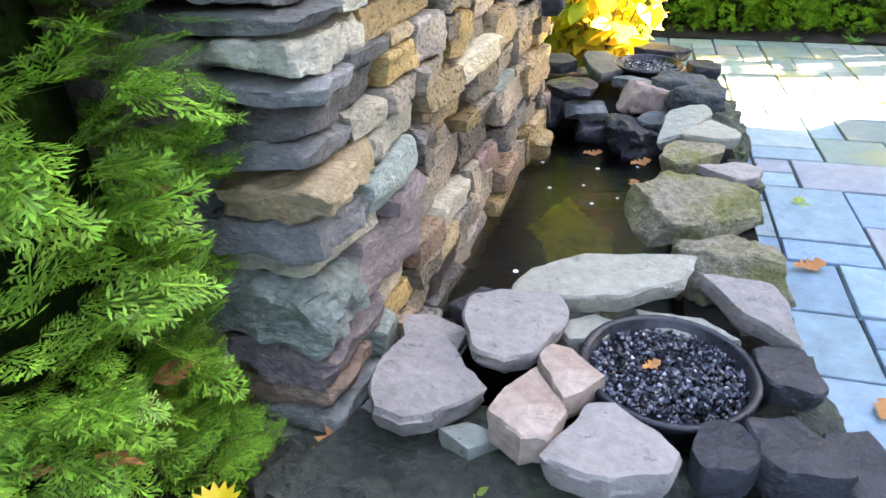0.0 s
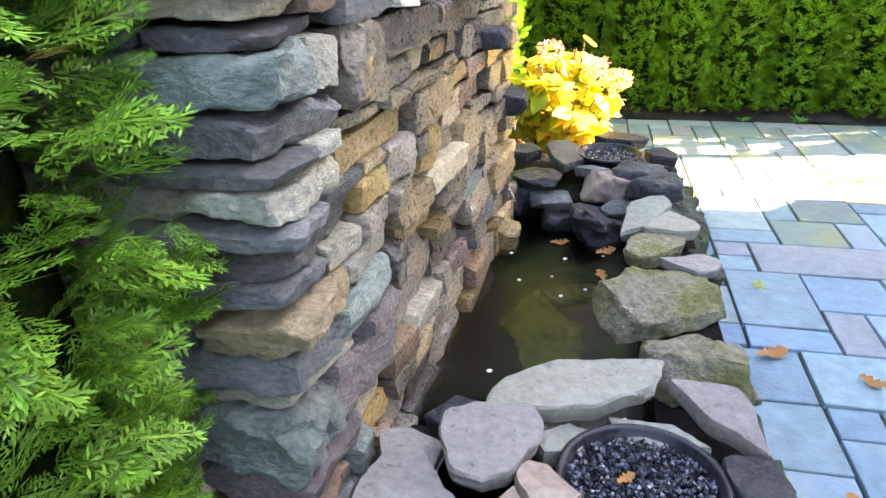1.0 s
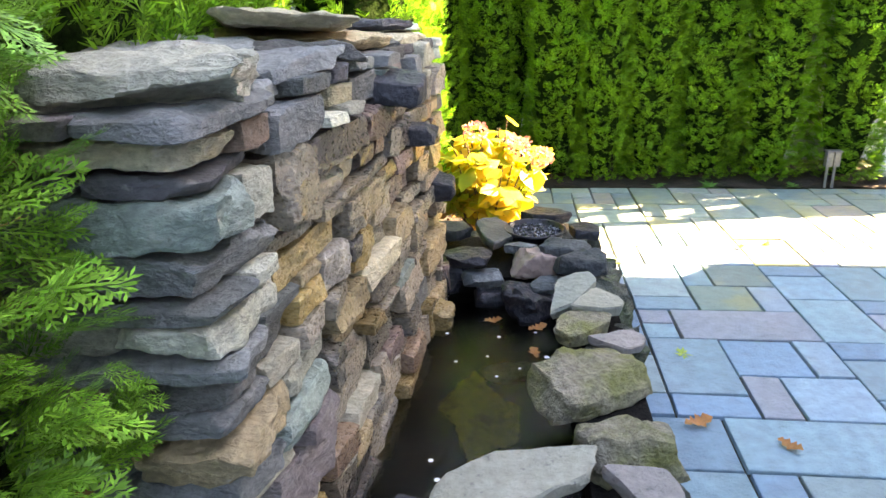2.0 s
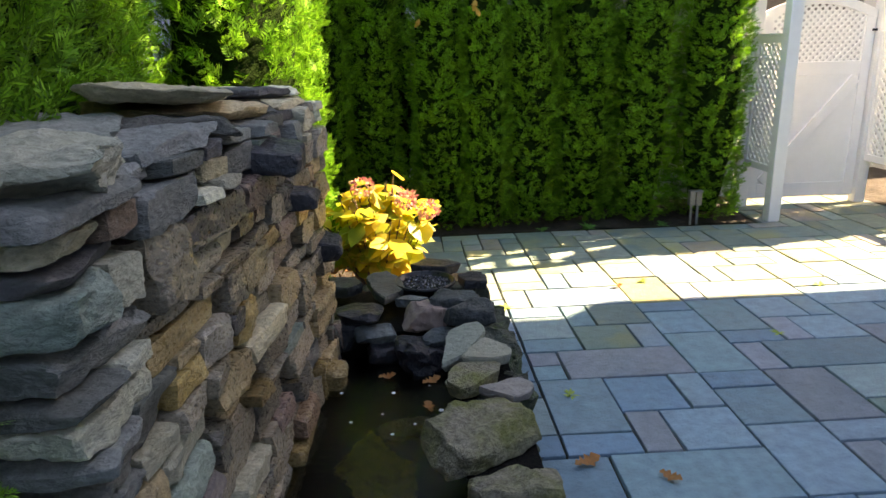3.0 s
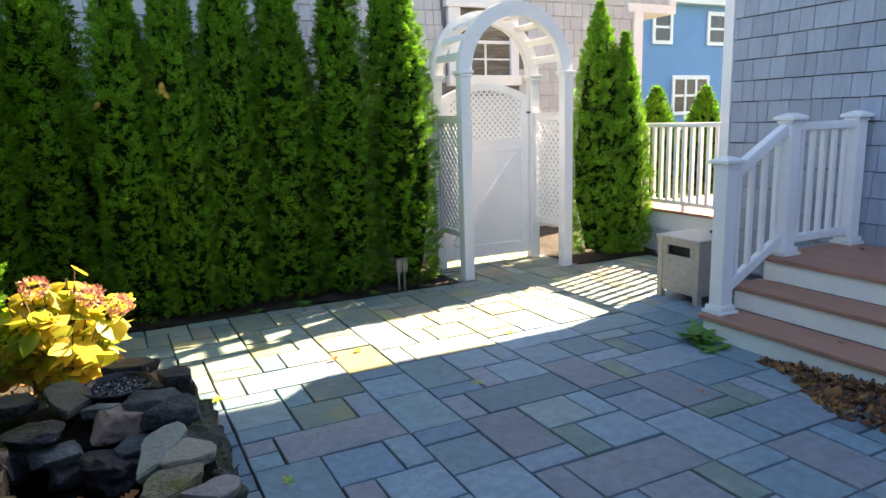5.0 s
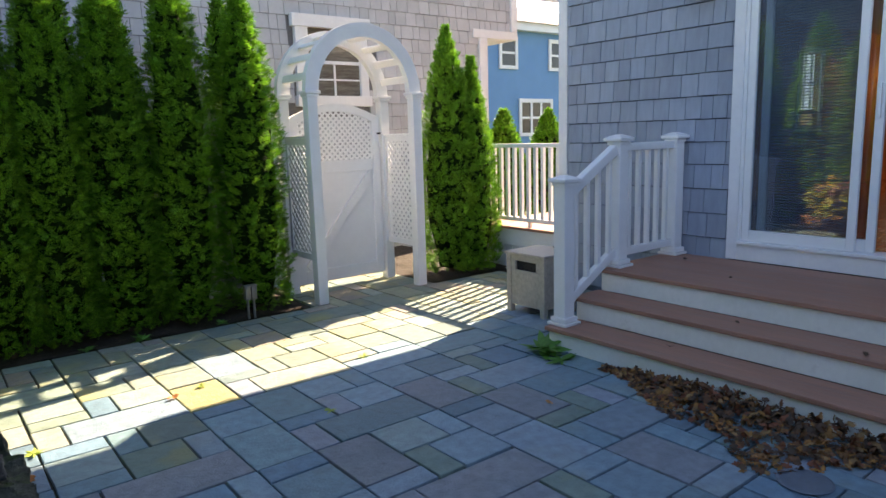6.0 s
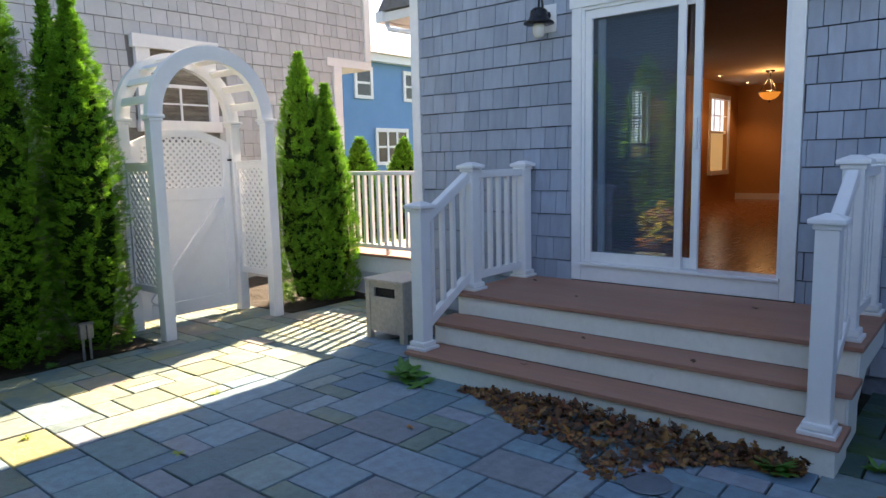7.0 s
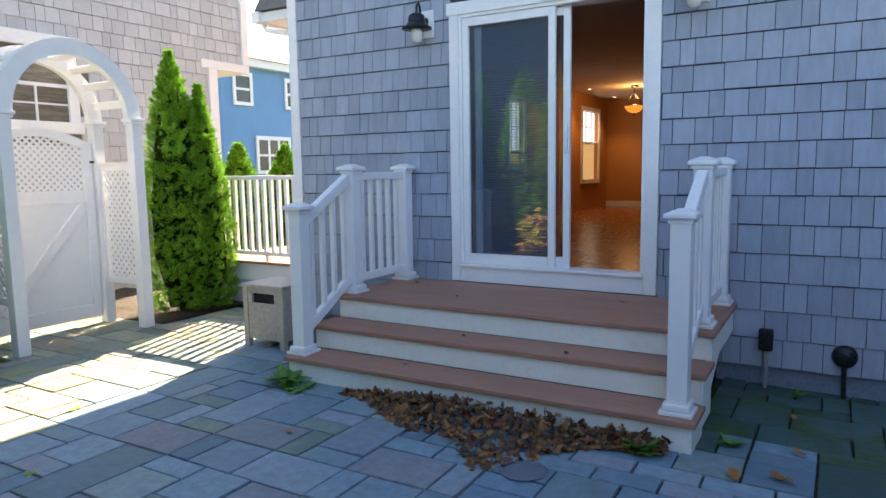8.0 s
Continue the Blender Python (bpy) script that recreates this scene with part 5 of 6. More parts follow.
RIM = [  # small stones between and below: x, y, top, length, breadth, thickness, yaw, outline, tilt, material
    (-0.21, 1.20, 0.285, 0.11, 0.07, 0.04, 5, (1.1, 1.0, 1.1, 1.0), (0, 0), M_SLAB),
    (-0.02, 1.53, 0.325, 0.14, 0.11, 0.05, 30, (1.1, 1.0, 1.1, 1.0, 0.9), (0, 0), M_SLAB),
    (0.17, 1.59, 0.32, 0.22, 0.10, 0.05, -5, (1.1, 1.0, 1.1, 1.0, 0.9), (0, 0), M_SLAB),
    (-0.355, 1.47, 0.30, 0.17, 0.17, 0.06, 20, (1.0, 0.9, 1.1, 1.0, 0.9), (0, 6), M_SLAB),
    (-0.25, 1.60, 0.30, 0.22, 0.15, 0.06, -20, (1.0, 1.1, 0.9, 1.0, 1.05), (4, 0), M_SLABDARK),
    (-0.39, 1.33, 0.22, 0.14, 0.2, 0.1, 5, (1.0, 1.0, 1.1, 0.9), (0, 0), M_SLAB),
    (0.46, 1.27, 0.30, 0.17, 0.17, 0.06, -12, (1.0, 1.1, 0.9, 1.0, 1.05), (4, 6), M_SLABDARK),
    (-0.33, 3.70, 0.34, 0.20, 0.22, 0.06, 0, (1.0, 1.0, 1.1, 0.9, 1.0), (0, 0), M_SLAB),
    (0.16, 3.86, 0.37, 0.28, 0.16, 0.06, -5, (1.0, 0.9, 1.1, 1.0, 0.9, 1.0), (0, 0), M_SLABDARK),
    (0.36, 3.66, 0.35, 0.16, 0.22, 0.05, 15, (1.0, 0.95, 1.05, 1.0, 0.9), (0, 5), M_SLABDARK),
    (0.03, 3.42, 0.335, 0.18, 0.10, 0.04, 10, (1.0, 1.0, 1.1, 0.9), (0, 0), M_SLAB),
]
for x, y, z, a, b, th, yaw, rad, tilt, mt in RIM:
    # pale flagstones at the far end take the shaded colour
    rim_stone((x, y, z), th, tilt, M_FARSTONE_SHADED if y > 3.3 and mt is M_SLAB else mt, rad, (a, b), yaw, 0.24)
ROCKS = [  # x, y, z of the middle, size, yaw, material, label
    (0.24, 2.26, 0.285, (0.36, 0.24, 0.13), 30, M_MOSSROCK, "large mossy boulder on the pond edge"),
    (0.32, 1.90, 0.28, (0.28, 0.18, 0.16), 12, M_MOSSROCK, "greenish rounded boulder on the pond edge"),
    (0.10, 3.30, 0.29, (0.20, 0.17, 0.13), 0, shade("brown_rock", (0.22, 0.16, 0.14), (0.27, 0.20, 0.17), 6, 0.7, 0.4), "brown rounded stone by the far basin"),
    (0.24, 3.33, 0.335, (0.24, 0.13, 0.09), -8, M_FARSTONE_SHADED, "smooth grey stone by the far basin"),
    (0.30, 3.20, 0.33, (0.22, 0.15, 0.10), 10, M_FARSTONE_SHADED, "smooth grey stone by the far basin"),
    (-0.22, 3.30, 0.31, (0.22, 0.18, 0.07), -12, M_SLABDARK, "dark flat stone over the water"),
    (-0.14, 3.22, 0.235, (0.18, 0.14, 0.07), 5, M_FARSTONE_SHADED, "grey block over the water"),
    (-0.11, 3.19, 0.15, (0.16, 0.14, 0.12), 20, M_SLABDARK, "dark block at the water"),
    (0.08, 3.08, 0.16, (0.24, 0.18, 0.18), 10, M_SLABDARK, "dark rounded stone at the water"),
    (0.16, 3.15, 0.235, (0.18, 0.12, 0.06), 15, M_FARSTONE_SHADED, "grey stone in the stack"),
    (-0.335, 3.36, 0.20, (0.18, 0.2, 0.2), 0, M_SLABDARK, "dark stone under the far rim"),
    (-0.25, 1.20, 0.12, (0.62, 0.30, 0.26), 4, M_BASEROCK, "long green-stained base stone of the pond"),
    (0.22, 1.22, 0.12, (0.46, 0.30, 0.25), -2, M_BASEROCK, "green-stained base stone of the pond"),
    (0.385, 1.45, 0.13, (0.20, 0.36, 0.25), 5, M_BASEROCK, "base stone of the pond rim"),
    (0.38, 1.78, 0.12, (0.18, 0.34, 0.24), -4, M_BASEROCK, "base stone of the pond rim"),
    (0.33, 2.15, 0.10, (0.24, 0.42, 0.2), 3, M_BASEROCK, "base stone of the pond rim"),
    (0.33, 2.46, 0.13, (0.24, 0.28, 0.24), 3, M_BASEROCK, "base stone of the pond rim"),
    (0.36, 2.72, 0.13, (0.24, 0.34, 0.24), -6, M_BASEROCK, "base stone of the pond rim"),
    (0.37, 3.05, 0.14, (0.24, 0.36, 0.26), 4, M_BASEROCK, "base stone of the pond rim"),
    (0.38, 3.40, 0.14, (0.22, 0.36, 0.26), -3, M_BASEROCK, "base stone of the pond rim"),
    (0.30, 3.82, 0.13, (0.36, 0.2, 0.26), 2, M_BASEROCK, "base stone of the pond rim"),
    (-0.08, 3.88, 0.13, (0.42, 0.2, 0.26), -3, M_BASEROCK, "base stone of the pond rim"),
    (-0.02, 2.62, 0.06, (0.20, 0.14, 0.06), 12, M_MOSSROCK, "flat stone lying under the water"),
]
for i, (x, y, z, sz, yaw, mt, lb) in enumerate(ROCKS):
    tagged(laid("pond_rock", rock(sz, 700 + i, 13, 7.0, 0.28, 0.07, 16, 0.58), (x, y, z), (0, 0, yaw), mt), lb, "stone", "rocks of the pond")


def basin(x, y, z, r, label):
    b = thing("gravel_basin", (x, y, z), label, "basin", "gravel basins")
    part("bowl", lathe(bmesh.new(), (x, y, z), [(r * 0.8, -0.12), (r * 0.98, -0.01), (r * 1.05, -0.006), (r * 1.06, 0.006), (r * 1.01, 0.01), (r * 0.95, 0.004), (r * 0.93, -0.03), (r * 0.2, -0.032)], 40), M_BLACK, b, "black plastic bowl", True)
    rg = np.random.RandomState(int(x * 100 + y * 10) % 1000)
    base = np.array([(1, 0, 0), (-1, 0, 0), (0, 1, 0), (0, -1, 0), (0, 0, 1), (0, 0, -1)], float)
    tri = np.array([(0, 2, 4), (2, 1, 4), (1, 3, 4), (3, 0, 4), (2, 0, 5), (1, 2, 5), (3, 1, 5), (0, 3, 5)])
    vs, fs = [], []
    for i in range(1500):
        a, q = rg.uniform(0, 6.283), r * 0.92 * math.sqrt(rg.uniform(0, 1))
        s = rg.uniform(0.0045, 0.0085)
        m = np.array(Euler(rg.uniform(0, 6, 3)).to_matrix())
        p = (base * rg.uniform(0.6, 1.2, (6, 1)) * s) @ m.T + np.array((q * math.cos(a), q * math.sin(a), -0.026 + rg.uniform(0, 0.014)))
        fs.append(tri + len(vs) * 6)
        vs.append(p)
    g = new("gravel", arrays("gravel", np.concatenate(vs), np.concatenate(fs), M_GRAVEL_GLINTS))
    g.parent = b
    tagged(g, "glossy black gravel, pale bits coloured in as glints", kind="stuff")


# the lighter ramp colours are glints painted onto some of the stones
M_GRAVEL_GLINTS = shade("black_gravel_glints", (0.010, 0.012, 0.017), (0.07, 0.078, 0.10), 60, 0.14, 0, island=True, spread=0.9, ramp=[(0.008, 0.009, 0.013), (0.03, 0.034, 0.045), (0.012, 0.014, 0.02), (0.16, 0.17, 0.20), (0.02, 0.022, 0.03), (0.06, 0.066, 0.085)])
basin(0.14, 1.415, 0.335, 0.162, "round black basin of dark gravel set among flat stones")
basin(0.10, 3.63, 0.345, 0.15, "round black basin of dark gravel at the far pond end")

# ---- paving, each stone its own piece ----
paving = thing("pavement", (2.9, 1.6, 0), "bluestone patio of random rectangular pavers", "paving", kind="structure")
G = 0.1535
NXC, NYC = 37, 69
X0, Y0 = 0.60 - 6 * G, 2.515 - 42 * G
grid = np.zeros((NXC, NYC), bool)
for i in range(NXC):
    for j in range(NYC):
        x, y = X0 + (i + 0.5) * G, Y0 + (j + 0.5) * G
        if x < 0.52 and 1.05 < y < 3.98:
            grid[i, j] = True
        if x < 0.08 and 3.9 < y < 4.95:
            grid[i, j] = True
        if y > 5.76 and (x < 3.02 or x > 4.40):
            grid[i, j] = True
        if 3.76 < x and SY0 + 0.05 < y < SY1 - 0.02:
            grid[i, j] = True
rp = random.Random(11)
SIZES = [(2, 2), (2, 3), (4, 2), (2, 1), (1, 2), (3, 2), (1, 1)]
WTS = [8, 4, 3, 5, 5, 1.5, 1]
paver_mesh = {}
PAVER_TONE = [M_PAVER, M_PAVERMOSS_SUN, M_PAVERPINK, M_PAVEROLIVE, M_PAVERYELLOW, M_PAVER_MOSS_SHADE]


def paver(w, h, var):
    key = (w, h, var)
    if key not in paver_mesh:
        rg = random.Random(w * 31 + h * 7 + var)
        bm = bmesh.new()
        gx, gy = w * G - 0.012, h * G - 0.012
        box(bm, -gx / 2, gx / 2, -gy / 2, gy / 2, -0.05, 0.0)
        top = [e for e in bm.edges if all(v.co.z > -0.01 for v in e.verts)]
        for v in bm.verts:
            v.co.x += rg.uniform(-0.003, 0.003)
            v.co.y += rg.uniform(-0.003, 0.003)
        bmesh.ops.bevel(bm, geom=top, offset=0.006, segments=2, affect="EDGES", profile=0.6)
        paver_mesh[key] = mesh_of("paver", bm, PAVER_TONE[var // 3])
    return paver_mesh[key]


rest = {}


def lay(i, j, w, h, tone=None):
    """One paver, its lower left cell and its size in cells of the laying grid."""
    grid[i:i + w, j:j + h] = True
    x, y = X0 + (i + w / 2) * G, Y0 + (j + h / 2) * G
    # tone 5, moss with painted corner shade, grows likelier towards the house
    if tone is None:
        tone = 5 if y < 0.9 and rp.random() < min((x - 3.6) / 0.6, (y + 1.6) / 1.0) else 1 if rp.random() < (y - 3.7) / 1.2 else 0
    me = paver(w, h, rp.randrange(3) + 3 * tone)
    m = Matrix.Translation(-ORIGIN[paving.name]) @ pose(
        x, y, ground_z(x, y) + rp.uniform(-0.003, 0.003), math.degrees((ground_z(x, y + 0.1) - ground_z(x, y - 0.1)) / 0.2) + rp.uniform(-0.4, 0.4),
        -math.degrees((ground_z(x + 0.1, y) - ground_z(x - 0.1, y)) / 0.2) + rp.uniform(-0.4, 0.4), rp.uniform(-0.4, 0.4))
    if 0.4 < x < 4.5 and 0.3 < y < 5.9 or tone > 1:
        o = new("paver", me)
        o.parent = paving
        o.matrix_basis = m
    else:
        rest.setdefault(me.materials[0].name, []).append((me, m))


def course(row, *pavers):
    """Pavers whose near edge lies on one line of the grid: (column, width, depth, tone)."""
    for c, w, h, *tone in pavers:
        lay(c + 6, row + 42, w, h, tone[0] if tone else None)


# the middle of the patio, course by course
course(-6, (14, 2, 1))
course(-5, (12, 2, 2, 0), (14, 2, 3, 2))
course(-4, (9, 2, 2, 2), (11, 1, 2, 3), (16, 1, 2))
course(-3, (12, 2, 1))
course(-2, (1, 4, 2, 0), (5, 2, 3, 0), (7, 1, 2, 2), (8, 4, 2, 2), (12, 2, 3), (14, 1, 2), (15, 3, 2, 0))
course(0, (0, 2, 1), (2, 1, 2, 2), (3, 2, 2), (7, 2, 1), (9, 1, 2, 3), (10, 2, 2), (14, 2, 1, 3), (16, 1, 2, 3), (17, 1, 2, 0))
course(1, (0, 2, 3, 0), (5, 2, 2), (7, 2, 3, 2), (12, 2, 2), (14, 2, 3, 2))
course(2, (2, 2, 2, 0), (4, 1, 2), (9, 2, 2), (11, 1, 2), (16, 3, 2))
course(3, (5, 2, 1), (12, 2, 1))
course(4, (0, 1, 1), (1, 4, 2, 2), (5, 2, 3), (7, 1, 2), (8, 4, 2, 0), (12, 2, 3, 2), (14, 1, 2, 3), (15, 4, 2, 0))
course(5, (0, 1, 1, 2))
course(6, (0, 2, 1), (2, 2, 2, 3), (4, 1, 2), (7, 2, 1), (9, 1, 2), (10, 2, 2), (14, 2, 1), (16, 1, 2, 3), (17, 2, 2))
course(7, (0, 2, 2), (5, 2, 2), (7, 2, 3), (12, 2, 2), (14, 2, 2))
course(8, (2, 1, 2), (3, 2, 2), (9, 2, 2), (11, 1, 2))
course(9, (0, 2, 1), (5, 2, 1))
course(10, (0, 1, 2), (1, 4, 2), (5, 2, 3, 4), (7, 1, 2), (8, 4, 2))
course(12, (0, 2, 1, 1), (2, 1, 2), (3, 2, 2), (7, 2, 1), (9, 1, 2), (10, 2, 2))
course(13, (0, 2, 2), (5, 2, 2), (7, 2, 3))
course(14, (2, 2, 2), (4, 1, 2), (9, 2, 2))
course(15, (5, 2, 1))
course(16, (5, 2, 3, 1))
# the rest in the same manner
for j in range(NYC):
    for i in range(NXC):
        if grid[i, j]:
            continue
        order = rp.choices(SIZES, WTS, k=8) + [(1, 1)]
        for w, h in order:
            if i + w <= NXC and j + h <= NYC and not grid[i:i + w, j:j + h].any():
                break
        lay(i, j, w, h)

# the outer pavers, joined
for mat_name, laid_out in rest.items():
    vs, fs = [], []
    for me, m in laid_out:
        fs += [[len(vs) + k for k in p.vertices] for p in me.polygons]
        vs += [m @ v.co for v in me.vertices]
    me = bpy.data.meshes.new("outer_paving")
    me.from_pydata(vs, [], fs)
    me.materials.append(ISLAND[mat_name])
    o = new("outer_paving", me)
    o.parent = paving
    tagged(o, kind="stuff")

# ---- shingles ----
rsh = random.Random(5)
sh_mesh = {}


def shingle_verts(w, h):
    """A tapering shingle, butt end proud, hung on a wall that faces -x; origin at its lower middle."""
    a, b = 0.016, 0.005
    return np.array([(-a, -w / 2, 0), (-a, w / 2, 0), (-b, w / 2, h), (-b, -w / 2, h), (0.018, -w / 2, 0), (0.018, w / 2, 0), (0.018, w / 2, h), (0.018, -w / 2, h)])


SH_F = np.array([(0, 3, 2, 1), (0, 1, 5, 4), (1, 2, 6, 5), (3, 0, 4, 7), (2, 3, 7, 6)])
rest_v, rest_f, nsh = [], [], 0
wall_ob = next(o for o in house.children if o.name.startswith("wall"))
for c in range(18):
    EXPO = 0.1947 if c < 6 else 0.1786
    z = 0.067 + 0.1947 * min(c, 6) + 0.1786 * max(0, c - 6)
    y = -2.4 + rsh.uniform(0, 0.1)
    while y < CORNER - 0.088:
        w = rsh.choice((0.10, 0.12, 0.14, 0.15, 0.17, 0.20))
        y1 = min(y + w, CORNER - 0.088)
        lo, hi = y, y1
        y = y1
        spans = [(lo, hi)]
        if z + EXPO > 0.5 and z < 2.78:
            spans = [q for q in ((lo, min(hi, 1.298)), (max(lo, 3.002), hi)) if q[1] - q[0] > 0.02]
        for a, b in spans:
            jut = rsh.uniform(-0.002, 0.002)
            full = z < 2.75 and -0.35 < a
            if full and nsh < 300:
                nsh += 1
                k = (round(b - a, 2), EXPO)
                if k not in sh_mesh:
                    sh_mesh[k] = arrays("shingle", shingle_verts(max(0.015, k[0] - 0.005), EXPO - 0.008), SH_F, M_SHINGLE)
                o = new("shingle", sh_mesh[k])
                o.parent = wall_ob
                o.location = Vector((WX + 0.002 + jut, (a + b) / 2, z + rsh.uniform(-0.002, 0.002))) - ORIGIN[house.name]
            else:
                v = shingle_verts(max(0.015, b - a - 0.005), EXPO - 0.008) + np.array((WX + 0.002 + jut, (a + b) / 2, z)) - np.array(ORIGIN[house.name])
                rest_f.append(SH_F + 8 * len(rest_v))
                rest_v.append(v)
o = new("shingle_field", arrays("shingle_field", np.concatenate(rest_v), np.concatenate(rest_f), M_SHINGLEFIELD))
o.parent = house
tagged(o, "rows of grey shingles", kind="stuff")

nv, nf = [], []
for c in range(40):
    z = -0.1 + c * 0.172
    x = -3.0 + rsh.uniform(0, 0.1)
    end = 7.12 if z < 2.9 else 7.77
    while x < end:
        w = rsh.choice((0.11, 0.14, 0.17, 0.2, 0.23))
        x1 = min(x + w, end)
        if not (x1 > 4.14 and x < 5.16 and z + 0.172 > 1.95 and z < 2.97):
            v = shingle_verts(x1 - x - 0.006, 0.167)
            v = np.stack((v[:, 1] + (x + x1) / 2, v[:, 0] + NY + 0.012, v[:, 2] + z + rsh.uniform(-0.002, 0.002)), 1) - np.array(ORIGIN[nb.name])
            nf.append(SH_F[:, ::-1] + 8 * len(nv))
            nv.append(v)
        x = x1
o = new("shingle_field", arrays("shingle_field", np.concatenate(nv), np.concatenate(nf), M_SHINGLE_FAR))
o.parent = nb
tagged(o, "rows of weathered grey shingles", kind="stuff")


# ---- wall lamps, outlet, spigot ----
def wall_lamp(y, z):
    l = thing("wall_lamp", (WX, y, z), "black hooded wall lantern with a white globe on the shingles", "lamp", "wall lanterns by the door")
    part("backplate", B(WX - 0.03, WX - 0.012, y - 0.075, y + 0.075, z - 0.11, z + 0.11, 0.004), M_TRIM, l, "white mounting block")
    part("arm", tube(bmesh.new(), [(WX - 0.03, y, z + 0.02), (WX - 0.07, y, z + 0.02), (WX - 0.11, y, z + 0.07), (WX - 0.12, y, z + 0.13), (WX - 0.14, y, z + 0.155), (WX - 0.165, y, z + 0.13), (WX - 0.17, y, z + 0.06)], 0.010, 8), M_BLACK, l, "", True)
    part("collar", lathe(bmesh.new(), (WX - 0.03, y, z + 0.02), [(0.02, -0.03), (0.03, 0.0), (0.02, 0.03)], 12), M_BLACK, l)
    part("hood", lathe(bmesh.new(), (WX - 0.17, y, z - 0.06), [(0.125, 0.0), (0.12, 0.012), (0.085, 0.035), (0.07, 0.065), (0.068, 0.10), (0.045, 0.12), (0.015, 0.13)], 24), M_BLACK, l, "black flared hood", True)
    part("globe", lathe(bmesh.new(), (WX - 0.17, y, z - 0.17), [(0.012, 0.0), (0.036, 0.01), (0.05, 0.04), (0.052, 0.08), (0.045, 0.109)], 18), shade("milk_glass", (0.62, 0.62, 0.58), (0.68, 0.68, 0.64), 3, 0.2, 0, grain=0.02), l, "milky glass globe", True)


wall_lamp(3.22, 2.64)
wall_lamp(1.06, 2.64)
ol = thing("outdoor_outlet", (WX, 0.56, 0.2), "black weatherproof outlet box with a grey conduit", "outlet")
part("box", B(WX - 0.075, WX - 0.018, 0.52, 0.60, 0.19, 0.335, 0.008), M_BLACK, ol)
part("cover", B(WX - 0.085, WX - 0.076, 0.515, 0.605, 0.2, 0.342, 0.006), M_BLACK, ol)
part("conduit", tube(bmesh.new(), [(WX - 0.045, 0.56, 0.19), (WX - 0.045, 0.56, -0.09)], 0.014, 8), shade("grey_conduit", (0.2, 0.21, 0.22), (0.25, 0.26, 0.27), 8, 0.5, 0.05), ol)
ve = thing("vent_pipe", (WX, 0.10, 0.2), "round black vent hood with a short hanging pipe", "vent")
_v = lathe(bmesh.new(), (0, 0, 0), [(0.055, -0.03), (0.075, 0.0), (0.07, 0.03), (0.03, 0.05)], 20)
_v.transform(pose(WX - 0.03, 0.10, 0.20, 0, -90, 0))
part("hood", _v, M_BLACK, ve, "", True)
part("pipe", tube(bmesh.new(), [(WX - 0.05, 0.10, 0.14), (WX - 0.055, 0.10, 0.05), (WX - 0.045, 0.095, -0.09)], 0.016, 8), M_BLACK, ve)

# ---- storage box ----
sb = thing("storage_box", (4.42, 4.2, 0), "weathered beige plastic storage box with a dark slot", "box")
BX0, BX1, BY0, BY1 = 4.22, 4.62, 3.98, 4.42
for x in (BX0, BX1 - 0.05):
    for y in (BY0, BY1 - 0.05):
        part("leg", B(x, x + 0.05, y, y + 0.05, 0.0, 0.50, 0.006), M_BEIGE, sb)
part("front_panel", B(BX0 + 0.008, BX0 + 0.03, BY0 + 0.05, BY1 - 0.05, 0.07, 0.375, 0.006), M_BEIGE, sb)
part("front_panel", B(BX0 + 0.008, BX0 + 0.03, BY0 + 0.05, BY1 - 0.05, 0.455, 0.50, 0.004), M_BEIGE, sb)
for y in (BY0 + 0.05, BY1 - 0.10):
    part("front_panel", B(BX0 + 0.008, BX0 + 0.03, y, y + 0.05, 0.376, 0.454, 0.003), M_BEIGE, sb)
# black plate that stands for the shade inside the box
part("slot", B(BX0 + 0.04, BX0 + 0.06, BY0 + 0.06, BY1 - 0.06, 0.33, 0.49), M_BLACK, sb, "black plate behind the slot for the shade inside")
part("side_panel", B(BX0 + 0.05, BX1 - 0.05, BY0 + 0.008, BY0 + 0.03, 0.07, 0.50, 0.005), M_BEIGE, sb)
part("side_panel", B(BX0 + 0.05, BX1 - 0.05, BY1 - 0.03, BY1 - 0.008, 0.07, 0.50, 0.005), M_BEIGE, sb)
part("back_panel", B(BX1 - 0.03, BX1 - 0.01, BY0 + 0.05, BY1 - 0.05, 0.07, 0.50, 0.005), M_BEIGE, sb)
lid = part("lid", B(BX0 - 0.015, BX1 + 0.01, BY0 - 0.012, BY1 + 0.012, 0.501, 0.53, 0.01), M_BEIGE, sb, "beige lid")
part("hinge", tube(bmesh.new(), [(BX1 - 0.06, BY0 + 0.12, 0.545), (BX1 - 0.06, BY0 + 0.2, 0.545)], 0.014, 8), M_BLACK, lid)

# ---- path lights at the hedge ----
M_PEWTER = shade("grey_metal", (0.16, 0.16, 0.16), (0.24, 0.24, 0.23), 10, 0.45, 0.1, metal=0.6)
for k, dx in enumerate((0.0, 0.055)):
    st = thing("stake_light", (2.43 + dx, 5.77, 0), "small grey stake light in front of the hedge", "lamp", "stake lights")
    part("stake", tube(bmesh.new(), [(2.43 + dx, 5.77, 0), (2.43 + dx, 5.775, 0.17)], 0.012, 8), M_PEWTER, st)
    part("head", B(2.405 + dx, 2.455 + dx, 5.745, 5.80, 0.17, 0.285, 0.008), M_PEWTER, st)
    part("cap", B(2.400 + dx, 2.46 + dx, 5.74, 5.805, 0.286, 0.298, 0.003), M_PEWTER, st)


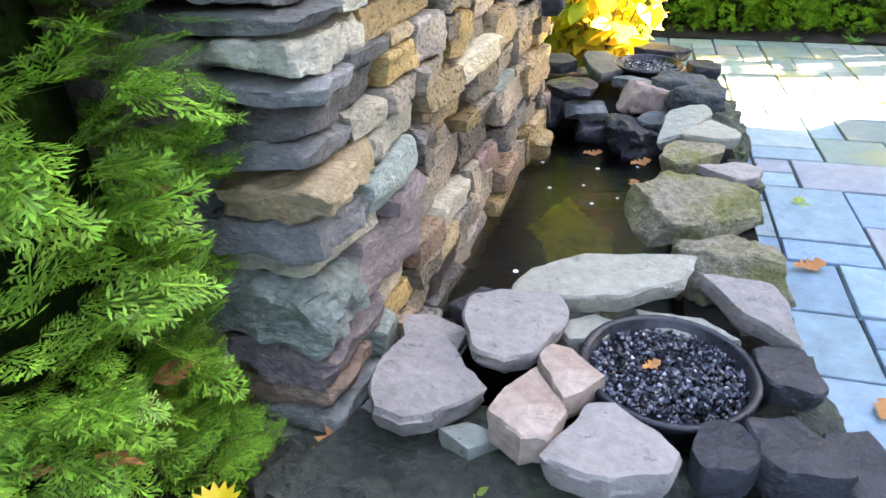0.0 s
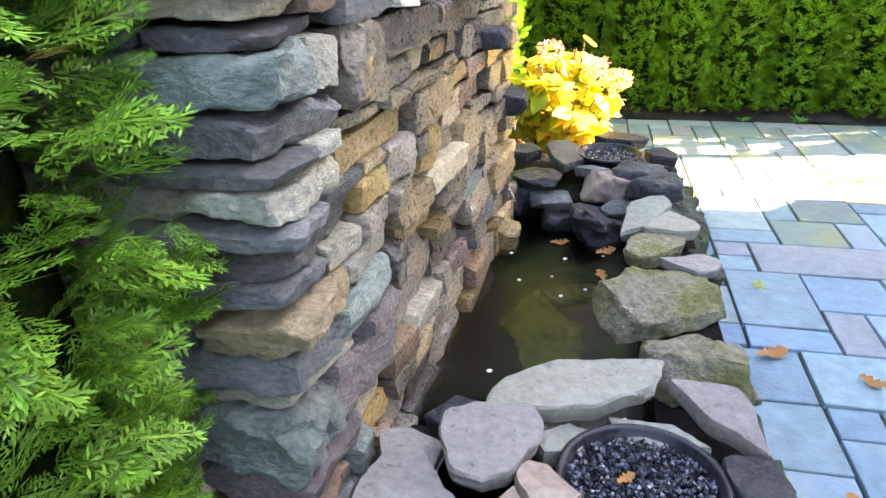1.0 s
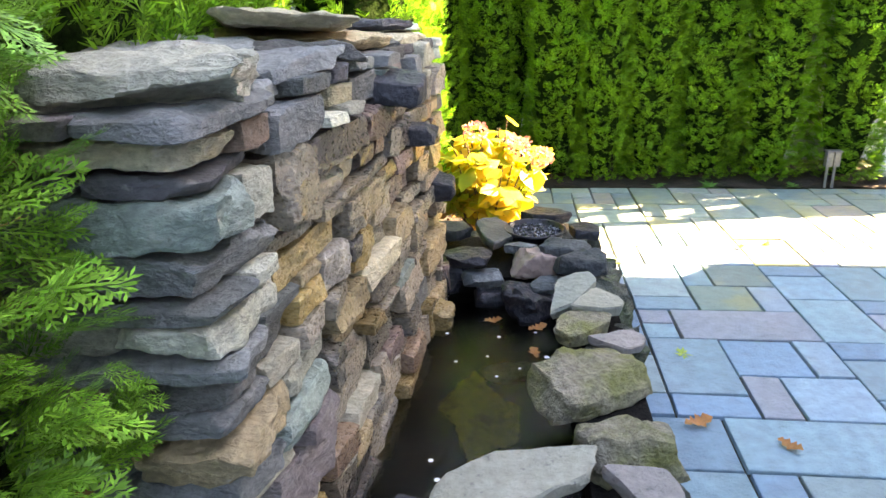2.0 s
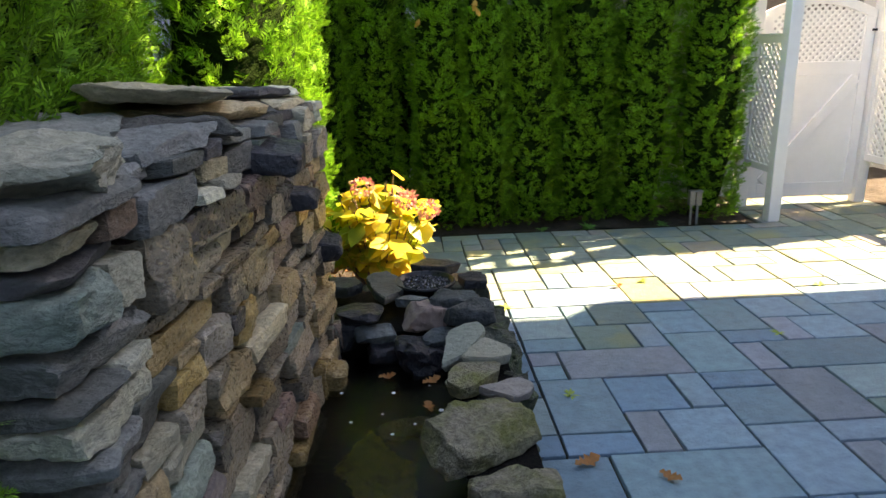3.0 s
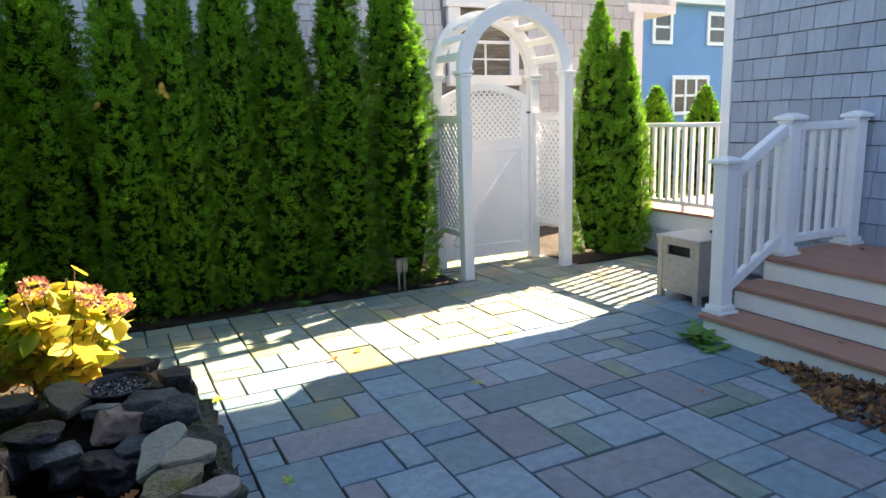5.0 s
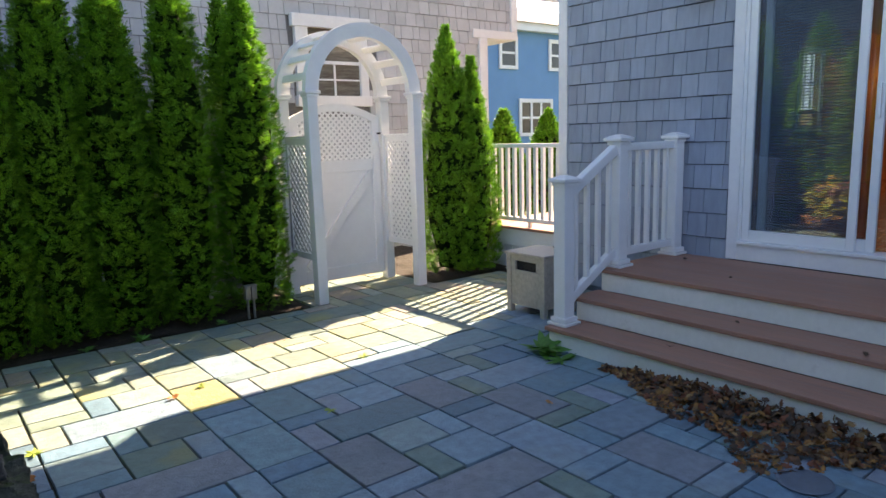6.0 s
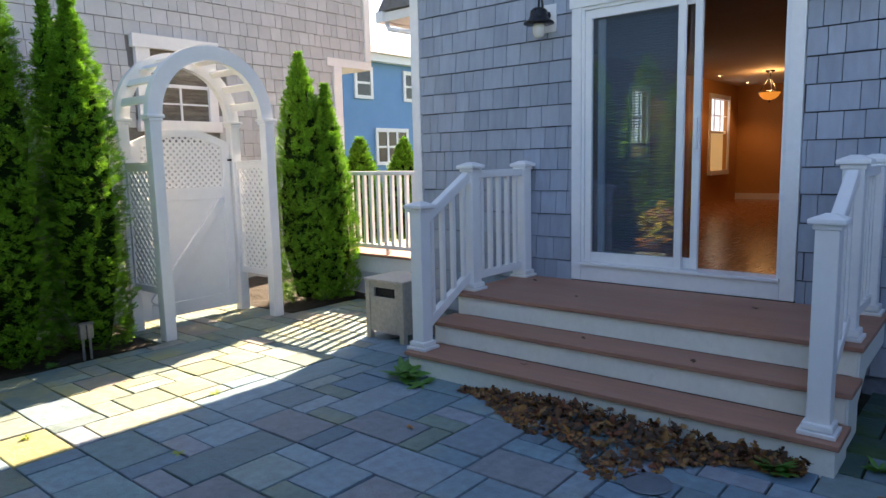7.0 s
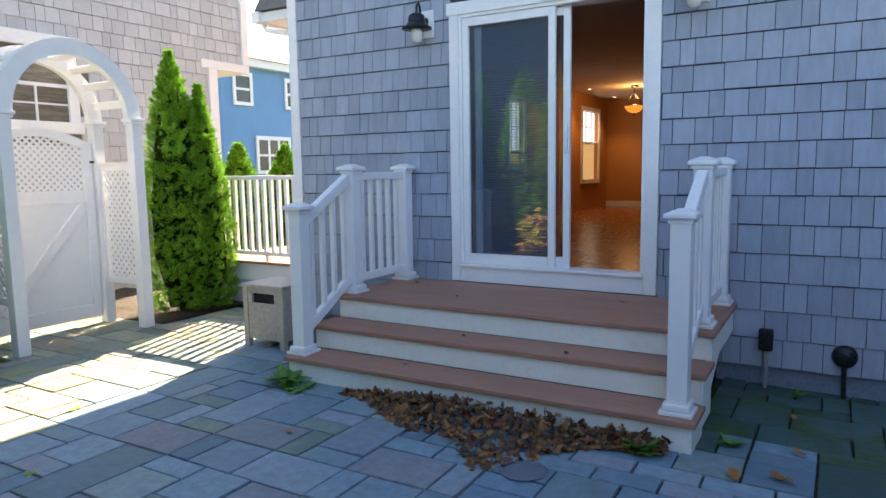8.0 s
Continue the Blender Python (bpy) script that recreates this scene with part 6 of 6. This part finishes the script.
# ---- hydrangea ----
def leaf_shape(n=5, width=0.36, curl=0.15, fold=0.1):
    """An ovate leaf along +z, one unit long: three rows of points, two quads across."""
    v, f = [], []
    for i in range(n + 1):
        t = i / n
        w = width * math.sin(math.pi * min(1, t * 0.96 + 0.02) ** 0.8) * (1 - 0.15 * t)
        y = curl * t * t
        v += [(-w, y + fold * w, t), (0, y, t), (w, y + fold * w, t)]
    for i in range(n):
        a = 3 * i
        f += [(a, a + 1, a + 4, a + 3), (a + 1, a + 2, a + 5, a + 4)]
    return np.array(v), np.array(f)


def scatter(name, shape, placed, material, smooth=True):
    """One mesh of many copies of a shape; placed: (place, direction, side, size)."""
    v0, f0 = shape
    vs, fs = [], []
    for p, d, s, sz in placed:
        d = np.array(d, float)
        d /= np.linalg.norm(d)
        s = np.array(s, float)
        s -= d * (s @ d)
        s /= np.linalg.norm(s)
        m = np.stack((s, np.cross(d, s), d), 1) * sz
        fs.append(f0 + len(v0) * len(vs))
        vs.append(v0 @ m.T + np.array(p))
    return arrays(name, np.concatenate(vs), np.concatenate(fs), material, smooth)


M_HYDLEAF = shade("hydrangea_leaf", (0.34, 0.33, 0.04), (0.42, 0.36, 0.05), 6, 0.5, 0.1, island=True, translucent=0.45, grain=0.1,
                  ramp=[(0.62, 0.52, 0.055), (0.42, 0.47, 0.05), (0.70, 0.56, 0.07), (0.30, 0.40, 0.035), (0.56, 0.38, 0.05)])
M_HYDFLOWER = shade("hydrangea_bloom", (0.42, 0.16, 0.13), (0.52, 0.30, 0.18), 20, 0.7, 0, island=True, translucent=0.3, grain=0.1,
                    ramp=[(0.45, 0.14, 0.15), (0.55, 0.33, 0.18), (0.36, 0.10, 0.12), (0.6, 0.42, 0.25)])
hy = thing("hydrangea", (-0.16, 4.42, 0), "yellowing hydrangea bush with pinkish dried blooms in sun", "shrub")
rh = np.random.RandomState(3)
tips = []
for i in range(46):
    a, r = rh.uniform(0, 6.283), 0.36 * math.sqrt(rh.uniform(0, 1))
    x, y = r * math.cos(a) * 1.0, r * math.sin(a) * 0.95
    h = min(0.72, 0.78 - 0.8 * r + rh.uniform(-0.12, 0.04))
    if x > 0.1:
        h = min(h, 0.60)
    tips.append((x, y, h))
    st_ob = new("stem", mesh_of("stem", tube(bmesh.new(), [(x * 0.2, y * 0.2, 0), (x * 0.6, y * 0.6, h * 0.55), (x, y, h)], 0.006, 5, 0.003), M_BARK))
    st_ob.parent = hy
pl = []
for x, y, h in tips:
    for k in range(13):
        t = rh.uniform(0.4, 1.0)
        a = rh.uniform(0, 6.283)
        d = np.array((math.cos(a), math.sin(a), rh.uniform(-1.3, 0.4)))
        pl.append(((x * t, y * t, h * t), d, np.cross(d, (0, 0, 1)) + rh.normal(0, 0.45, 3), rh.uniform(0.08, 0.15)))
o = new("leaves", scatter("leaves", leaf_shape(), pl, M_HYDLEAF))
o.parent = hy
tagged(o, "large yellow-green leaves", kind="stuff")
o = new("dry_leaves", scatter("dry_leaves", leaf_shape(), [((rh.uniform(-0.3, 0.3), rh.uniform(-0.3, 0.3), rh.uniform(0.02, 0.2)), rh.normal(0, 1, 3), rh.normal(0, 1, 3), rh.uniform(0.06, 0.11)) for _ in range(70)],
                                 shade("orange_dry_leaf", (0.45, 0.16, 0.04), (0.40, 0.24, 0.07), 8, 0.7, 0.1, island=True, spread=0.3, translucent=0.3)))
o.parent = hy
tagged(o, "orange withered lower leaves", kind="stuff")
for (x, y, h) in [t for t in tips if t[0] > -0.12 and t[1] < 0.22][:1] + [(0.28, -0.12, 0.50), (0.16, -0.2, 0.58), (-0.06, -0.2, 0.66)]:
    fl = []
    for _ in range(130):
        d = rh.normal(0, 1, 3)
        d /= np.linalg.norm(d)
        c = np.array((x, y, h + 0.03)) + d * np.array((0.062, 0.062, 0.05)) * rh.uniform(0.75, 1.05)
        fl.append((c, rh.normal(0, 1, 3), d, 0.02))
    o = new("bloom", scatter("bloom", leaf_shape(2, 0.45, 0.1, 0.0), fl, M_HYDFLOWER))
    o.parent = hy


hy.scale = (1.12, 1.12, 1.08)


# ---- fallen leaves ----
def oak_leaf():
    """A lobed, curled leaf lying flat, one unit long."""
    v, f = [], []
    prof = (0.03, 0.16, 0.09, 0.27, 0.13, 0.34, 0.16, 0.24, 0.12, 0.02)
    n = len(prof)
    for i, w in enumerate(prof):
        t = i / (n - 1)
        y = 0.22 * (t - 0.5) ** 2 + 0.05 * math.sin(t * 9)
        v += [(-w, y + 0.3 * w, t - 0.5), (0, y, t - 0.5), (w, y + 0.34 * w, t - 0.5)]
    for i in range(n - 1):
        a = 3 * i
        f += [(a, a + 1, a + 4, a + 3), (a + 1, a + 2, a + 5, a + 4)]
    return np.array(v), np.array(f)


LEAFC = [(0.16, 0.07, 0.03), (0.26, 0.12, 0.04), (0.07, 0.04, 0.025), (0.36, 0.17, 0.04), (0.04, 0.03, 0.025), (0.30, 0.18, 0.07), (0.03, 0.028, 0.025), (0.20, 0.06, 0.03)]
M_DEAD = shade("dead_leaf", (0.14, 0.07, 0.03), (0.24, 0.12, 0.05), 12, 0.75, 0.2, island=True, ramp=LEAFC, spread=0.3, translucent=0.15)
M_ORANGE = shade("orange_oak_leaf", (0.50, 0.17, 0.04), (0.42, 0.22, 0.08), 14, 0.65, 0.2, translucent=0.3, spread=0.2)
rl = np.random.RandomState(9)
pl = []
for i in range(1500):
    u = rl.uniform(0, 1)
    y = 0.88 + 2.05 * u
    reach = 0.06 + 0.10 * math.sin(math.pi * u) + (0.50 * math.exp(-((y - 1.62) / 0.24) ** 2)) + 0.22 * math.exp(-((y - 2.2) / 0.35) ** 2)
    q = rl.uniform(0, 1) ** 1.4
    x = 3.70 - 0.02 - q * reach
    hgt = 0.10 * (1 - q) ** 1.3 * math.sin(math.pi * min(1, 0.15 + u * 0.9)) ** 0.5
    d = rl.normal(0, 1, 3) * np.array((1, 1, 0.35 + 0.5 * (1 - q)))
    upv = np.array((rl.normal(0, 0.3), rl.normal(0, 0.3), 1))
    pl.append(((x, y, 0.008 + hgt * rl.uniform(0.2, 1)), d, np.cross(d, upv), rl.uniform(0.035, 0.085)))
tagged(new("leaf_pile", scatter("leaf_pile", oak_leaf(), pl, M_DEAD)), "drift of brown dead leaves against the bottom step", "leaves", kind="stuff")
for x, y, z, s, yaw in ((0.66, 2.46, 0.012, 0.11, 20), (0.70, 1.78, 0.012, 0.08, 70), (3.35, 1.95, 0.012, 0.09, 30), (2.95, 2.75, 0.012, 0.06, 80), (3.55, 0.55, 0.0, 0.12, 10), (3.62, 0.36, 0.0, 0.12, 60),
                        (3.2, 0.62, 0.0, 0.12, 100), (4.0, 0.30, -0.01, 0.09, 40), (4.55, 0.35, -0.02, 0.07, 0), (1.35, 4.32, 0.012, 0.08, 15), (0.93, 2.34, 0.012, 0.09, -50), (0.10, 2.92, 0.139, 0.09, 30),
                        (0.08, 2.70, 0.139, 0.08, 100), (-0.09, 2.98, 0.139, 0.08, 10), (0.52, 3.72, 0.012, 0.09, 60), (4.15, 2.3, 0.335, 0.05, 40), (4.05, 1.55, 0.335, 0.06, 20), (4.9, 1.45, 0.502, 0.06, 80),
                        (4.6, 2.6, 0.502, 0.04, 10), (5.0, 3.2, 0.502, 0.06, 50), (3.9, 2.6, 0.167, 0.05, 120), (-0.475, 1.17, 0.22, 0.12, 90), (0.11, 1.43, 0.325, 0.045, 40)):
    lf = new("oak_leaf", scatter("oak_leaf", oak_leaf(), [((0, 0, 0), (1, 0, 0.05), (0, 1, 0.1), s)], M_DEAD if (x > 3.8 and z > 0.1) else M_ORANGE))
    lf.matrix_basis = pose(x, y, z, 0, 0, yaw)
    tagged(lf, "single curled brown-orange oak leaf lying on the stones", "leaf", "scattered oak leaves")
M_AMBER = shade("amber_dead_leaf", (0.62, 0.36, 0.06), (0.52, 0.28, 0.05), 14, 0.65, 0.2, translucent=0.4, spread=0.2)
hl = new("caught_leaf", scatter("caught_leaf", oak_leaf(), [((0, 0, 0), (0.2, -0.1, 1), (1, 0, 0.1), 0.085), ((0.02, -0.02, -0.05), (0.5, 0, -1), (1, 0.3, 0), 0.07)], M_AMBER))
hl.location = (0.60, 5.73, 1.81)
tagged(hl, "orange dead leaf caught in the hedge", "leaf")
hl = new("caught_leaf", scatter("caught_leaf", oak_leaf(), [((0, 0, 0), (0.6, -0.1, 1), (1, 0, 0.1), 0.07)], M_AMBER))
hl.location = (0.16, 5.74, 1.69)
tagged(hl, "orange dead leaf caught in the hedge", "leaf")
fd = np.random.RandomState(4)
for i in range(13):
    x, y = fd.uniform(-0.3, 0.15), fd.uniform(1.85, 2.9)
    tagged(solid("foam_fleck", lathe(bmesh.new(), (x, y, 0.1365), [(0.004, 0), (fd.uniform(0.005, 0.012), 0.001), (0.003, 0.002)], 8), M_TRIM), "small white fleck floating on the pond", "foam", "flecks on the water")

# ---- weeds ----
M_WEED = shade("weed_leaf", (0.05, 0.16, 0.025), (0.10, 0.25, 0.04), 9, 0.5, 0.1, island=True, spread=0.3, translucent=0.3)
M_WEEDY = shade("pale_weed_leaf", (0.20, 0.30, 0.05), (0.30, 0.36, 0.07), 9, 0.5, 0.1, island=True, spread=0.3, translucent=0.3)
rw = np.random.RandomState(12)
WEED_LEAF = {q.name: scatter("leaf", leaf_shape(4, 0.16, 0.2, 0.2), [((0, 0, 0), (0, 0, 1), (1, 0, 0), 1.0)], q) for q in (M_WEED, M_WEEDY)}
for x, y, r, n, mt, up in ((3.62, 3.42, 0.19, 30, M_WEED, 0.6), (3.56, 3.20, 0.13, 18, M_WEED, 0.3), (3.62, 1.0, 0.115, 46, M_WEED, 0.9), (3.95, 0.62, 0.08, 18, M_WEED, 0.8), (2.62, 4.20, 0.05, 14, M_WEEDY, 0.5),
                           (1.98, 3.52, 0.045, 12, M_WEEDY, 0.4), (0.72, 2.98, 0.05, 12, M_WEEDY, 0.4), (0.58, 4.05, 0.06, 14, M_WEEDY, 0.5), (1.55, 4.42, 0.05, 12, M_WEEDY, 0.5), (1.55, 5.76, 0.09, 26, M_WEED, 0.7),
                           (1.15, 5.78, 0.08, 22, M_WEED, 0.6), (2.2, 5.80, 0.07, 18, M_WEED, 0.6), (-0.05, 1.02, 0.05, 10, M_WEEDY, 1.0), (5.15, 0.35, 0.07, 16, M_WEED, 0.7)):
    w = thing("weed", (x, y, ground_z(x, y) - 0.002), "low green weed growing from a paving joint", "weed", "weeds in the paving")
    for _ in range(n):
        a = rw.uniform(0, 6.283)
        d = Vector((math.cos(a), math.sin(a), up * rw.uniform(0.3, 1.2))).normalized()
        sd = (d.cross(Vector((0, 0, 1))) + Vector(rw.normal(0, 0.2, 3))).normalized()
        sd = (sd - d * sd.dot(d)).normalized()
        lf = new("leaf", WEED_LEAF[mt.name])
        lf.parent = w
        lf.matrix_basis = Matrix.Translation((0, 0, rw.uniform(0, 0.3) * r * up)) @ Matrix((sd, d.cross(sd), d)).transposed().to_4x4() @ Matrix.Scale(r * rw.uniform(0.6, 1.15), 4)
for x, y, h in ((-0.165, 1.02, 0.35), (-0.115, 1.01, 0.33), (-0.07, 1.0, 0.34), (-0.24, 1.01, 0.31), (0.0, 1.01, 0.33), (0.06, 1.0, 0.35)):
    tw = thing("tall_weed", (x, y, 0), "thin pale-stemmed weed before the pond's base stone", "weed", "weeds at the pond")
    part("stem", tube(bmesh.new(), [(x, y, -0.01), (x + 0.008, y - 0.005, h * 0.5), (x + rw.uniform(-0.015, 0.015), y, h)], 0.0028, 5, 0.0015), M_WEEDY, tw)
    pl = [(np.array((0.008 * (t > 0.4), 0, h * t)), np.array((math.cos(2.4 * i), math.sin(2.4 * i), 0.5)), np.array((-math.sin(2.4 * i), math.cos(2.4 * i), 0.1)), rw.uniform(0.022, 0.036))
          for i, t in enumerate(np.linspace(0.35, 1.0, 9))]
    o = new("leaves", scatter("leaves", leaf_shape(3, 0.34, 0.2, 0.15), pl, M_WEEDY))
    o.parent = tw
mg = thing("marigold", (-0.56, 0.92, 0.22), "yellow flower at the foot of the arborvitae", "flower")
part("stem", tube(bmesh.new(), [(-0.56, 0.92, -0.1), (-0.56, 0.92, 0.31)], 0.004, 6), M_WEED, mg)
pt = [((0, 0, 0.09), (math.cos(a), math.sin(a), 0.35), (-math.sin(a), math.cos(a), 0), 0.05) for a in np.arange(0, 6.28, 0.42)]
o = new("petals", scatter("petals", leaf_shape(3, 0.25, 0.1, 0.1), pt, shade("yellow_petal", (0.75, 0.55, 0.02), (0.8, 0.62, 0.04), 9, 0.5, 0, translucent=0.3, grain=0.05)))
o.parent = mg
# thin grey disc, added in place of a round spot on the paving
tagged(solid("drain_cover", lathe(bmesh.new(), (3.13, 1.43, 0.001), [(0.11, 0), (0.115, 0.006), (0.105, 0.010), (0.02, 0.011)], 28), shade("slate_disc", (0.10, 0.13, 0.17), (0.14, 0.17, 0.21), 7, 0.6, 0.2)), "round slate-grey disc lying on the pavers", "cover")
